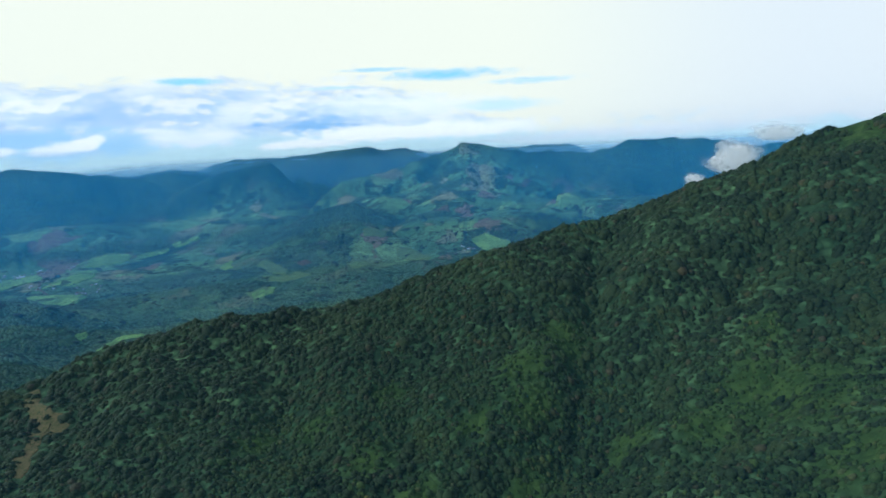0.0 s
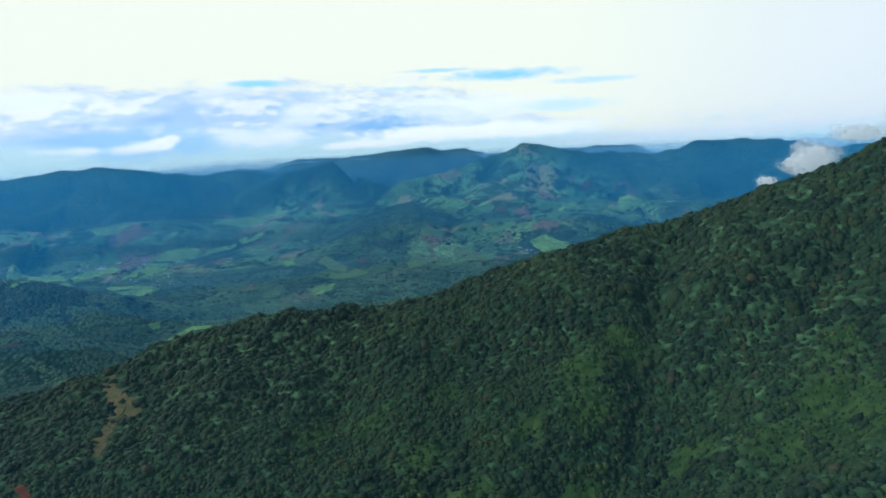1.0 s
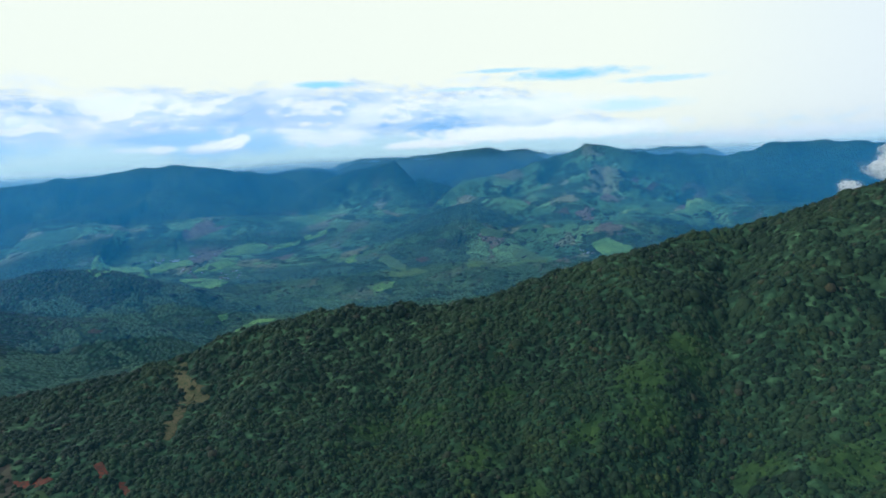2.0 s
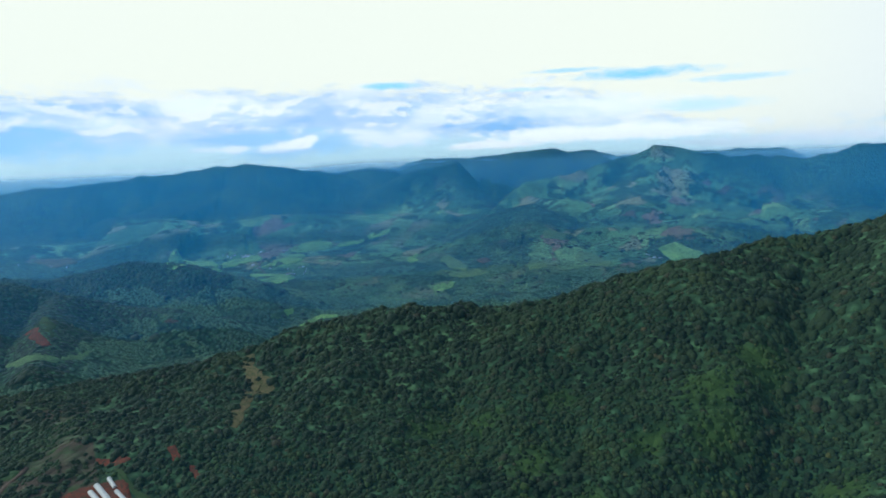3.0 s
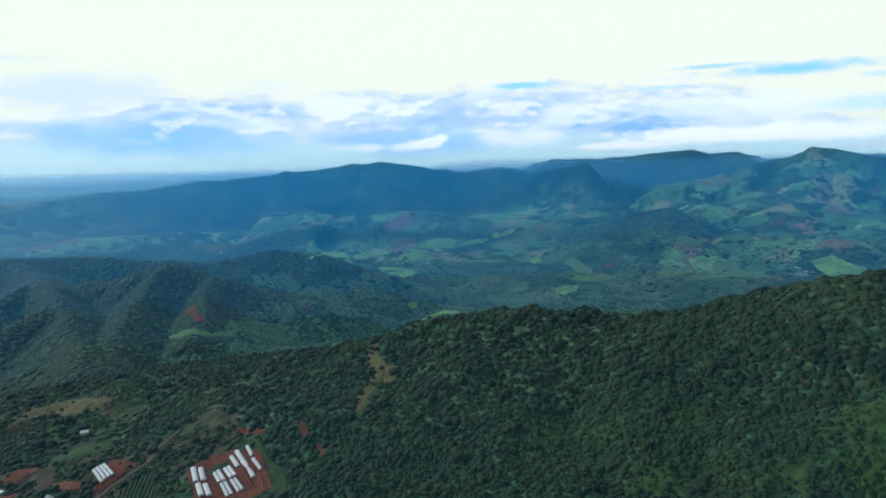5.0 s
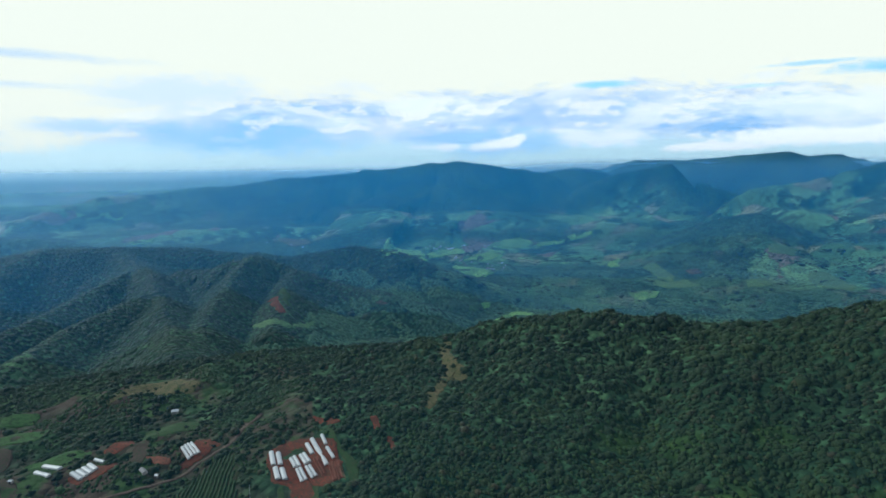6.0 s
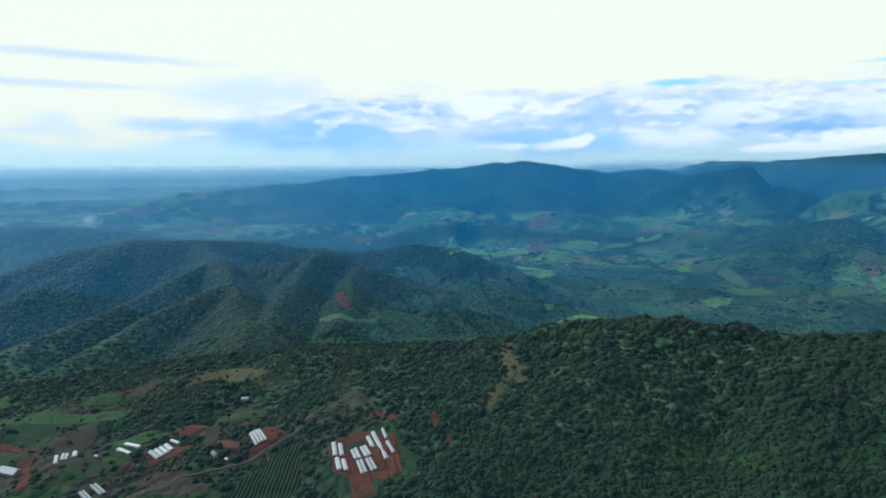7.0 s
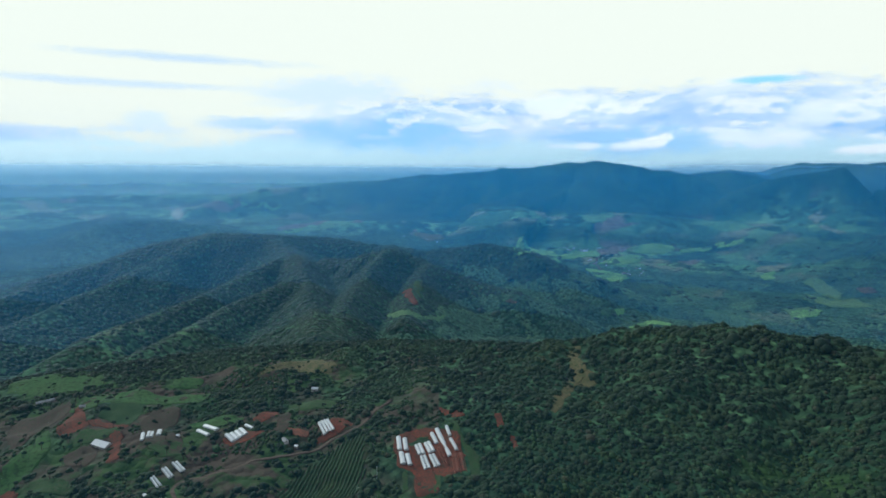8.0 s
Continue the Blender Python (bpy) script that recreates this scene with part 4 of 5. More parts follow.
def tunnel_frame(a, b, w, label):
    x, y, long, turn, z0, z1 = span(a, b)
    h = 1.5 + 0.28 * w
    zb = min(z0, z1)
    clear_of(a, b, w)
    ob = thing("tunnel_frame", x, y, zb, turn, label, "tunnel frame", "bare tunnel frames")
    lift = lambda u: (z0 + (z1 - z0) * (u / long + 0.5)) - zb
    for s in range(int(long / 2.2) + 1):
        u = -long / 2 + 2.2 * s
        part("hoop", tube(bmesh.new(), [(u, p, lift(u) + q) for p, q in arch(w, h)], 0.17, n=5), RUST, ob)
    for p, q in (arch(w, h)[1], arch(w, h)[5], arch(w, h)[9]):
        part("purlin", tube(bmesh.new(), [(-long / 2, p, lift(-long / 2) + q), (long / 2, p, lift(long / 2) + q)], 0.16, n=5), RUST, ob)
    return ob


plastic_tunnel((-434.6, 315.4), (-419.2, 306.0), 4.5, "white plastic-covered growing tunnel on red soil")
plastic_tunnel((-428.7, 318.4), (-415.7, 310.7), 4.5, "white plastic-covered growing tunnel on red soil")
plastic_tunnel((-416.1, 305.1), (-400.4, 296.1), 4.7, "white plastic-covered growing tunnel on red soil")
plastic_tunnel((-411.6, 308.7), (-396.9, 300.8), 4.6, "white plastic-covered growing tunnel on red soil")
plastic_tunnel((-415.8, 322.3), (-403.5, 317.4), 3.4, "short white growing tunnel in a row on red soil")
plastic_tunnel((-415.7, 326.1), (-401.9, 320.6), 3.4, "short white growing tunnel in a row on red soil")
plastic_tunnel((-413.8, 331.6), (-399.0, 326.1), 3.3, "short white growing tunnel in a row on red soil")
plastic_tunnel((-413.0, 334.9), (-398.1, 329.4), 3.3, "short white growing tunnel in a row on red soil")
plastic_tunnel((-400.5, 316.4), (-385.2, 309.7), 2.9, "broad white plastic growing tunnel on red soil")
plastic_tunnel((-399.2, 319.2), (-384.3, 313.2), 2.9, "broad white plastic growing tunnel on red soil")
plastic_tunnel((-396.6, 323.7), (-381.9, 318.6), 2.8, "broad white plastic growing tunnel on red soil")
plastic_tunnel((-395.3, 326.3), (-380.9, 321.9), 2.8, "broad white plastic growing tunnel on red soil")
plastic_tunnel((-420.9, 345.5), (-404.9, 338.9), 4.0, "white plastic-covered growing tunnel on red soil")
plastic_tunnel((-421.3, 352.0), (-383.1, 336.6), 4.4, "long white plastic growing tunnel on red soil")
plastic_tunnel((-416.2, 360.3), (-403.6, 354.3), 3.3, "white plastic-covered growing tunnel on red soil")
plastic_tunnel((-399.9, 351.6), (-384.6, 346.2), 3.5, "white plastic-covered growing tunnel on red soil")
tunnel_frame((-396.6, 334.8), (-376.1, 326.5), 4.1, "uncovered rusty hoop frame over red soil")
tunnel_frame((-380.6, 339.5), (-355.9, 322.1), 5.3, "uncovered rusty hoop frame over red soil")
tunnel_frame((-378.3, 344.3), (-354.6, 327.9), 5.3, "uncovered rusty hoop frame over red soil")
plastic_tunnel((-570.0, 199.6), (-556.1, 201.7), 4.7, "white plastic tunnel joined side by side with others")
plastic_tunnel((-570.2, 204.5), (-555.7, 205.9), 4.7, "white plastic tunnel joined side by side with others")
plastic_tunnel((-570.4, 209.5), (-555.4, 210.1), 4.8, "white plastic tunnel joined side by side with others")
plastic_tunnel((-570.6, 214.4), (-555.0, 214.3), 4.8, "white plastic tunnel joined side by side with others")
plastic_tunnel((-572.5, 220.6), (-560.0, 223.5), 3.6, "single white plastic tunnel beside bushes")
plastic_tunnel((-511.7, 272.6), (-493.3, 268.8), 2.9, "white plastic tunnel joined side by side with others")
plastic_tunnel((-511.7, 275.6), (-493.2, 272.0), 2.9, "white plastic tunnel joined side by side with others")
plastic_tunnel((-511.8, 278.8), (-493.1, 275.3), 2.9, "white plastic tunnel joined side by side with others")
plastic_tunnel((-511.8, 281.8), (-493.0, 278.5), 2.9, "white plastic tunnel joined side by side with others")
plastic_tunnel((-596.0, 179.9), (-578.0, 184.7), 4.8, "white plastic tunnel among bushes")
plastic_tunnel((-604.0, 189.4), (-582.4, 195.4), 5.3, "white plastic tunnel among bushes")
plastic_tunnel((-627.4, 136.1), (-605.0, 129.5), 3.6, "narrow white plastic tunnel on brown soil")
plastic_tunnel((-632.4, 143.1), (-612.0, 136.2), 2.9, "white plastic tunnel joined side by side with others")
plastic_tunnel((-632.5, 146.2), (-611.4, 139.4), 2.9, "white plastic tunnel joined side by side with others")
plastic_tunnel((-640.0, 154.9), (-616.3, 147.4), 4.6, "white plastic tunnel on brown soil")
plastic_tunnel((-549.2, 123.0), (-535.3, 125.1), 2.0, "white plastic tunnel joined side by side with others")
plastic_tunnel((-549.6, 125.2), (-536.2, 127.8), 2.0, "white plastic tunnel joined side by side with others")
plastic_tunnel((-554.4, 134.3), (-540.2, 136.8), 2.4, "white plastic tunnel joined side by side with others")
plastic_tunnel((-554.5, 136.8), (-541.1, 139.5), 2.4, "white plastic tunnel joined side by side with others")
plastic_tunnel((-556.2, 143.9), (-541.3, 147.2), 2.5, "white plastic tunnel joined side by side with others")
plastic_tunnel((-555.5, 146.8), (-540.6, 149.9), 2.5, "white plastic tunnel joined side by side with others")


# ---------------------------------------------------------------- sheds, houses, pole
def gable_house(name, x, y, long, deep, tall, turn, walls, roofing, label, category, group=""):
    """A small house: walls with real openings filled by a door and windows, and a pitched roof with eaves."""
    z = min(float(lie(x + dx, y + dy)) for dx in (-long / 2, long / 2) for dy in (-deep / 2, deep / 2))
    ob = thing(name, x, y, z - 0.05, turn, label, category, group)
    reach = Vector((math.cos(radians(turn)), math.sin(radians(turn)))) * long / 2
    clear_of((x - reach.x, y - reach.y), (x + reach.x, y + reach.y), deep)
    L, D, H, R = long / 2, deep / 2, tall, deep * 0.28
    bm = bmesh.new()
    lo = [bm.verts.new((a, b, 0)) for a, b in ((-L, -D), (L, -D), (L, D), (-L, D))]
    hi = [bm.verts.new((a, b, H + 0.3)) for a, b in ((-L, -D), (L, -D), (L, D), (-L, D))]
    ridge = [bm.verts.new((-L, 0, H + 0.3 + R * 0.95)), bm.verts.new((L, 0, H + 0.3 + R * 0.95))]
    for i in (0, 2):
        bm.faces.new((lo[i], lo[i + 1], hi[i + 1], hi[i]))
    bm.faces.new((lo[1], lo[2], hi[2], ridge[1], hi[1]))
    bm.faces.new((lo[3], lo[0], hi[0], ridge[0], hi[3]))
    bm.faces.new(lo[::-1])
    part("wall", bm, walls, ob)
    e = 0.35
    bm = bmesh.new()
    for s in (-1, 1):
        q = [(-L - e, s * (D + e), H + 0.3 - R * e / D), (L + e, s * (D + e), H + 0.3 - R * e / D), (L + e, 0, H + 0.34 + R), (-L - e, 0, H + 0.34 + R)]
        a = [bm.verts.new(v) for v in q]
        b = [bm.verts.new((v[0], v[1], v[2] + 0.14)) for v in q]
        bm.faces.new(a)
        bm.faces.new(b[::-1])
        for i in range(4):
            bm.faces.new((a[i], b[i], b[(i + 1) % 4], a[(i + 1) % 4]))
    bmesh.ops.recalc_face_normals(bm, faces=bm.faces)
    part("roof", bm, roofing, ob)
    part("door", box(bmesh.new(), -0.45, 0.45, -D - 0.06, -D + 0.02, 0.05, 2.05), DARK, ob)
    for u in (-L * 0.6, L * 0.6):
        part("window", box(bmesh.new(), u - 0.45, u + 0.45, -D - 0.05, -D + 0.02, 1.0, 1.9), DARK, ob)
    return ob


gable_house("house", -615, 323, 7.0, 5.0, 2.6, 50, WALL_PAINT, SHEET_METAL, "small house with a bright white metal roof among trees", "house")
gable_house("shed", -513, 236, 9.0, 4.2, 2.4, -8, WALL_PAINT, GREY_ROOF, "grey-roofed farm shed beside the dirt road", "shed")
gable_house("hut", -501, 242, 3.0, 2.6, 2.1, 20, WALL_PAINT, SHEET_METAL, "tiny white-roofed hut at the roadside", "hut")
gable_house("hut", -596, 161, 3.2, 2.6, 2.1, 35, WALL_PAINT, SHEET_METAL, "tiny white-roofed hut on bare soil", "hut")
gable_house("hut", -525, 112, 3.2, 2.8, 2.1, 10, WALL_PAINT, SHEET_METAL, "tiny white-roofed hut at the wood's edge", "hut")
gable_house("hut", -755, 103, 6.0, 3.6, 2.3, 75, WALL_PAINT, GREY_ROOF, "grey-roofed hut at the end of the red track", "hut")
gable_house("long_shed", -845, 77, 19.0, 4.5, 2.4, 95, WALL_PAINT, GREY_ROOF, "long low grey-roofed shed on the plateau rim", "shed")
gable_house("open_shed", -642, 102, 20.0, 10.0, 2.4, 25, WALL_PAINT, SHEET_METAL, "broad shed with a flat white roof on red soil", "shed")


def utility_pole(x, y, tall, label):
    ob = thing("utility_pole", x, y, float(lie(x, y)) - 0.2, 0, label, "pole")
    part("shaft", tube(bmesh.new(), [(0, 0, 0), (0, 0, tall / 2), (0, 0, tall)], 0.22, 0.14, 8), SHEET_METAL, ob)
    for k in (0.35, 0.62):
        part("band", tube(bmesh.new(), [(0, 0, tall * k), (0, 0, tall * k + 0.9)], 0.25, n=8), DARK, ob)
    part("crossarm", box(bmesh.new(), -0.9, 0.9, -0.06, 0.06, tall - 0.6, tall - 0.45), STEEL, ob)
    return ob


utility_pole(-398, 266, 15.0, "tall white pole with dark bands beside the crop field")

# the valley village: many small roofs among trees
rv = random.Random(8)
tiles = [GREY_ROOF, RED_ROOF, GREY_ROOF, RED_ROOF, GREY_ROOF, RED_ROOF, GREY_ROOF, SHEET_METAL]


def hamlet(count, corners, group, low=5.0, high=8.5):
    for _ in range(count):
        u, v = rv.random(), rv.random()
        p = [(corners[0][k] * (1 - u) + corners[1][k] * u) * (1 - v) + (corners[3][k] * (1 - u) + corners[2][k] * u) * v for k in (0, 1)]
        roof = rv.choice(tiles)
        colour = {"grey_roof": "grey", "red_roof": "rust-red", "white_sheet_metal": "white"}[roof.name]
        gable_house("village_house", p[0], p[1], rv.uniform(low, high), rv.uniform(4, 5.5), 2.6, rv.uniform(0, 180), WALL_PAINT, roof,
                    f"far village house with a {colour} roof", "house", group)


hamlet(34, [(-1615, 2017), (-1383, 2282), (-1347, 2205), (-1567, 2017)], "village houses")
hamlet(14, [(-1281, 1984), (-1177, 2034), (-1129, 1916), (-1193, 1870)], "village houses")
hamlet(9, [(-1448, 2001), (-1353, 2059), (-1309, 1959), (-1401, 1931)], "village houses")
hamlet(6, [(-2307, 1659), (-2006, 1759), (-2010, 1700), (-2286, 1637)], "hamlet houses")
hamlet(8, [(70, 2235), (109, 2227), (126, 2202), (86, 2198)], "side valley houses")
gable_house("village_hall", -1506, 2070, 26, 12, 5.0, 60, WALL_PAINT, SHEET_METAL, "long white-roofed building in the village", "building")
road_ribbon("valley_road", "pale track bending through the village fields", [(-1412, 2027), (-1380, 1976), (-1371, 1953), (-1328, 1924), (-1292, 1883)], 7.0, DIRT, 2.0)


# ---------------------------------------------------------------- forest
rng = np.random.default_rng(4)


def blob(level, seed, flat=0.75, lump=0.3):
    """A lumpy, leafy ball of unit radius: places and triangles."""
    bm = bmesh.new()
    bmesh.ops.create_icosphere(bm, subdivisions=level, radius=1.0)
    r = np.random.default_rng(seed)
    off = r.uniform(0, 9, 3)
    co = np.array([v.co for v in bm.verts])
    for i, v in enumerate(co):
        k = 1 + lump * noise.noise(Vector(v * 2.3 + off)) * 1.8 + r.normal(0, lump * 0.36)
        co[i] = v * k
    co[:, 2] *= flat
    f = np.array([[v.index for v in q.verts] for q in bm.faces if q.calc_center_median().z > -0.45])      # the underside rests in the canopy
    bm.free()
    used = np.unique(f)
    return co[used], np.searchsorted(used, f)


def scatter_mesh(name, x, y, size, kinds, mat, sink=0.25, tall=1.0, lean=0.8, tone=None):
    """One mesh of many crowns that stand at x, y."""
    z = lie(x, y)
    sx, sy = (lie(x + 7, y) - lie(x - 7, y)) / 14, (lie(x, y + 7) - lie(x, y - 7)) / 14      # crowns lean with the slope of the canopy
    which = rng.integers(0, len(kinds), len(x))
    cos, fs, tones, base = [], [], [], 0
    for k, (co, f) in enumerate(kinds):
        m = which == k
        n = int(m.sum())
        if not n:
            continue
        a = rng.uniform(0, 2 * np.pi, n)
        c, s = np.cos(a)[:, None], np.sin(a)[:, None]
        r, h = size[m][:, None], size[m][:, None] * tall * rng.uniform(0.8, 1.25, (n, 1))
        px = x[m][:, None] + r * (co[:, 0] * c - co[:, 1] * s)
        py = y[m][:, None] + r * (co[:, 0] * s + co[:, 1] * c)
        pz = z[m][:, None] + h * (co[:, 2] - co[:, 2].min() - sink) + lean * (sx[m][:, None] * (px - x[m][:, None]) + sy[m][:, None] * (py - y[m][:, None]))
        cos.append(np.stack([px, py, pz], -1).reshape(-1, 3))
        fs.append((f[None] + (np.arange(n) * len(co))[:, None, None] + base).reshape(-1, 3))
        base += n * len(co)
        if tone is not None:
            tones.append(np.repeat(tone[m], len(co)))
    me = mesh_of(name, np.vstack(cos), np.vstack(fs), mat, True)
    if tone is not None:
        me.attributes.new("block", "FLOAT", "POINT").data.foreach_set("value", np.concatenate(tones).astype(np.float32))
    return me


def jittered(step, x0, x1, y0, y1):
    gx, gy = np.meshgrid(np.arange(x0, x1, step), np.arange(y0, y1, step))
    gx = gx + rng.uniform(-0.75, 0.75, gx.shape) * step
    gy = gy + rng.uniform(-0.75, 0.75, gy.shape) * step
    return gx.ravel(), gy.ravel()


def free_of_fields(x, y, grow=0.0):
    ok = np.ones(x.shape, bool)
    for name, outline in OUTLINES:
        p = np.asarray(outline, float)
        box = (x > p[:, 0].min() - 30) & (x < p[:, 0].max() + 30) & (y > p[:, 1].min() - 30) & (y < p[:, 1].max() + 30)
        if box.any():
            within = inside(x[box], y[box], outline, 5.0 if name == "bare_slope" else grow)
            share = {"bare_slope": 0.22, "building": 0.0, "crop_field": 0.0, "red_soil_pad": 0.0}.get(name, 0.05)
            ok[box] &= ~within | (rng.uniform(size=within.shape) < share)
    way = np.asarray(ROAD, float)
    for a, b in zip(way[:-1], way[1:]):
        t = np.clip(((x - a[0]) * (b - a)[0] + (y - a[1]) * (b - a)[1]) / ((b - a) @ (b - a)), 0, 1)
        ok &= np.hypot(x - a[0] - t * (b - a)[0], y - a[1] - t * (b - a)[1]) > 4.5
    return ok


def polar(x, y):
    return np.degrees(np.arctan2(-x, y)), np.hypot(x, y)


def leafy_crown(seed):
    """A broad crown of several leafy lumps: places and triangles."""
    r = np.random.default_rng(seed)
    cos, fs, base = [], [], 0
    for k in range(5):
        co, f = SMALL[(seed + k) % len(SMALL)]
        a, q = k * 1.571 + r.uniform(-0.4, 0.4), 0.0 if k == 4 else r.uniform(0.42, 0.66)
        size = 0.66 if k == 4 else r.uniform(0.42, 0.58)
        cos.append(co * size * r.uniform(0.85, 1.15, 3) + (q * math.cos(a), q * math.sin(a), 0.28 if k == 4 else r.uniform(-0.15, 0.2)))
        fs.append(f + base)
        base += len(co)
    return np.vstack(cos), np.vstack(fs)


SMALL = [blob(1, 20 + s, 0.8, 0.22) for s in range(5)]
CROWNS = [leafy_crown(s) for s in range(9)]

# the near slope and the plateau
x, y = jittered(5.9, -1000, 800, 20, 1100)
b, d = polar(x, y)
upper = np.clip((d - 600) / 200 + 0.7 * rough(x, y, 120, 3, 77), 0, 1) * (1 - np.clip((b - 42) / 8, 0, 1))
keep = (b > -46) & (b < 93) & (d > 330) & (d < 1010) & (rng.uniform(size=x.shape) < 1 - 0.42 * upper)
x, y, b, d, upper = x[keep], y[keep], b[keep], d[keep], upper[keep]
gap = gap_at(x, y)
shelf_side = np.clip((b - 46) / 6, 0, 1) * np.clip((860 - d) / 60, 0, 1)
thin = np.clip(0.50 + 3.2 * rough(x, y, 62, 3, 33), 0.0, 1.0) * (1 - 0.75 * np.clip((b - 72) / 6, 0, 1) * np.clip((d - 560) / 40, 0, 1))
chance = np.where(shelf_side > 0, np.clip(thin, 0.02, 0.97) * shelf_side + 1 - shelf_side, 1.0) * (1 - 0.9 * gap)
keep = (rng.uniform(size=x.shape) < chance) & free_of_fields(x, y, 1.0)
x, y, b, d, upper = x[keep], y[keep], b[keep], d[keep], upper[keep]
size = rng.lognormal(0, 0.36, len(x)) * (3.1 + 1.5 * upper)
order = np.argsort(d)
nearest, rest = order[:300], order[300:]
big, little = rest[size[rest] > 2.3], rest[size[rest] <= 2.3]
NEAR_TREES = [(float(x[i]), float(y[i]), float(size[i])) for i in nearest]
wood_mesh = scatter_mesh("forest", x[big], y[big], size[big], CROWNS, WOODS, 0.35, 0.9)
tagged(new("forest", wood_mesh), "dense dark green broadleaf forest on the mountain slope", "forest", kind="stuff")
young_mesh = scatter_mesh("young_forest", x[little], y[little], size[little], SMALL, WOODS, 0.35, 1.0)
tagged(new("young_forest", young_mesh), "dense young green regrowth between the taller trees", "forest", kind="stuff")

# low scrub in the gaps and on the plateau
x, y = jittered(3.6, -960, 560, 20, 900)
b, d = polar(x, y)
keep = (b > -44) & (b < 92) & (d > 335) & (d < 930)
x, y, b, d = x[keep], y[keep], b[keep], d[keep]
shelf_side = np.clip((b - 44) / 6, 0, 1)
chance = np.maximum(gap_at(x, y) * 0.5, shelf_side * np.clip(0.16 + 2.2 * rough(x, y, 45, 3, 51), 0.0, 0.75))
chance = np.maximum(chance, 0.45 * np.clip((640 - d) / 100, 0, 1) * (1 - shelf_side))
keep = (rng.uniform(size=x.shape) < chance) & free_of_fields(x, y, 0.5)
x, y = x[keep], y[keep]
scrub_mesh = scatter_mesh("scrub", x, y, rng.lognormal(0, 0.35, len(x)) * 1.45, SMALL, SCRUB, 0.25)
tagged(new("scrub", scrub_mesh), "light green scrub and bushes in forest gaps", "scrub", kind="stuff")

# the hills behind
def planted_blocks(x, y, size, seed):
    """For each place the tone of its block, and how near it is to the block's edge."""
    u, v = (x + 0.45 * y + 40 * rough(x, y, 260, 2, seed)) / size, (y - 0.35 * x + 40 * rough(x, y, 260, 2, seed + 1)) / (size * 0.8)
    ui, vi = np.floor(u), np.floor(v)
    first, second, tone = np.full(x.shape, 9.0), np.full(x.shape, 9.0), np.zeros(x.shape)
    for i in (-1, 0, 1):
        for j in (-1, 0, 1):
            cu, cv = ui + i, vi + j
            px, py = cu + grain(cu, cv, seed + 2), cv + grain(cu, cv, seed + 3)
            q = np.hypot(u - px, v - py)
            second = np.where(q < first, first, np.minimum(second, q))
            tone = np.where(q < first, grain(cu, cv, seed + 4), tone)
            first = np.minimum(first, q)
    return tone, (second - first) * size * 0.5


x, y = jittered(7.6, -2300, 900, 60, 2500)
b, d = polar(x, y)
keep = (b > -22) & (b < 93) & (d > 1010) & (d < 2400)
x, y, b, d = x[keep], y[keep], b[keep], d[keep]
keep = (rng.uniform(size=x.shape) < 1.0 - 0.85 * farm_at(x, y)) & free_of_fields(x, y)
keep &= rough(x, y, 160, 3, 70) > -0.62
x, y, d = x[keep], y[keep], d[keep]
z = lie(x, y)
b = polar(x, y)[0]
planted = (z + 34 * rough(x, y, 170, 3, 12) < -52) & (b + 9 * rough(x, y, 120, 3, 19) < 54) & (d > 1120)
far_mesh = scatter_mesh("far_forest", x[~planted], y[~planted], rng.lognormal(0, 0.25, int((~planted).sum())) * 5.0, SMALL, FAR_WOODS, 0.8, 0.36, 1.0)
tone, edge = planted_blocks(x, y, 135.0, 211)
planted &= (edge > 8.0) & (tone > 0.10)
px, py = x[planted], y[planted]
grove_mesh = scatter_mesh("plantation", px, py, rng.lognormal(0, 0.12, len(px)) * (3.9 + 0.9 * tone[planted]), SMALL, PLANTATION, 0.7, 0.55, 1.0, tone[planted])
tagged(new("plantation", grove_mesh), "blue-green tree plantations covering the valley floor", "plantation", kind="stuff")
tagged(new("far_forest", far_mesh), "far forest covering the hills behind the plateau", "forest", kind="stuff")

# tree lines and copses that break up the far fields
x, y = jittered(11.0, -2300, 700, 1050, 2700)
b, d = polar(x, y)
lines = np.abs(rough(x, y, 130, 2, 91)) < 0.05
keep = (b > -14) & (b < 60) & (d > 1250) & (d < 2750) & (rng.uniform(size=x.shape) < np.where(lines, 0.9, 0.02) * (0.25 + 0.75 * farm_at(x, y)))
x, y = x[keep], y[keep]
copse_mesh = scatter_mesh("copses", x, y, rng.lognormal(0, 0.3, len(x)) * 6.5, SMALL, FAR_WOODS, 0.5, 0.5)
tagged(new("copses", copse_mesh), "dark tree lines and copses between the valley fields", "trees", kind="stuff")
# ---------------------------------------------------------------- single trees
def trunk_mesh(seed, tall):
    r = random.Random(seed)
    bm = bmesh.new()
    lean = r.uniform(-0.08, 0.08)
    tube(bm, [(0, 0, -0.5), (lean * 0.4, 0.03, tall * 0.35), (lean, 0.0, tall * 0.75)], 0.30, 0.14, 7)
    for k in range(4):
        a = r.uniform(0, 6.28)
        z = tall * r.uniform(0.38, 0.6)
        tube(bm, [(lean * 0.5, 0, z), (math.cos(a) * 0.9, math.sin(a) * 0.9, z + 0.8), (math.cos(a) * 1.7, math.sin(a) * 1.7, z + 1.9)], 0.12, 0.04, 5)
    me = bpy.data.meshes.new("trunk")
    bm.to_mesh(me)
    bm.free()
    me.materials.append(BARK)
    return me


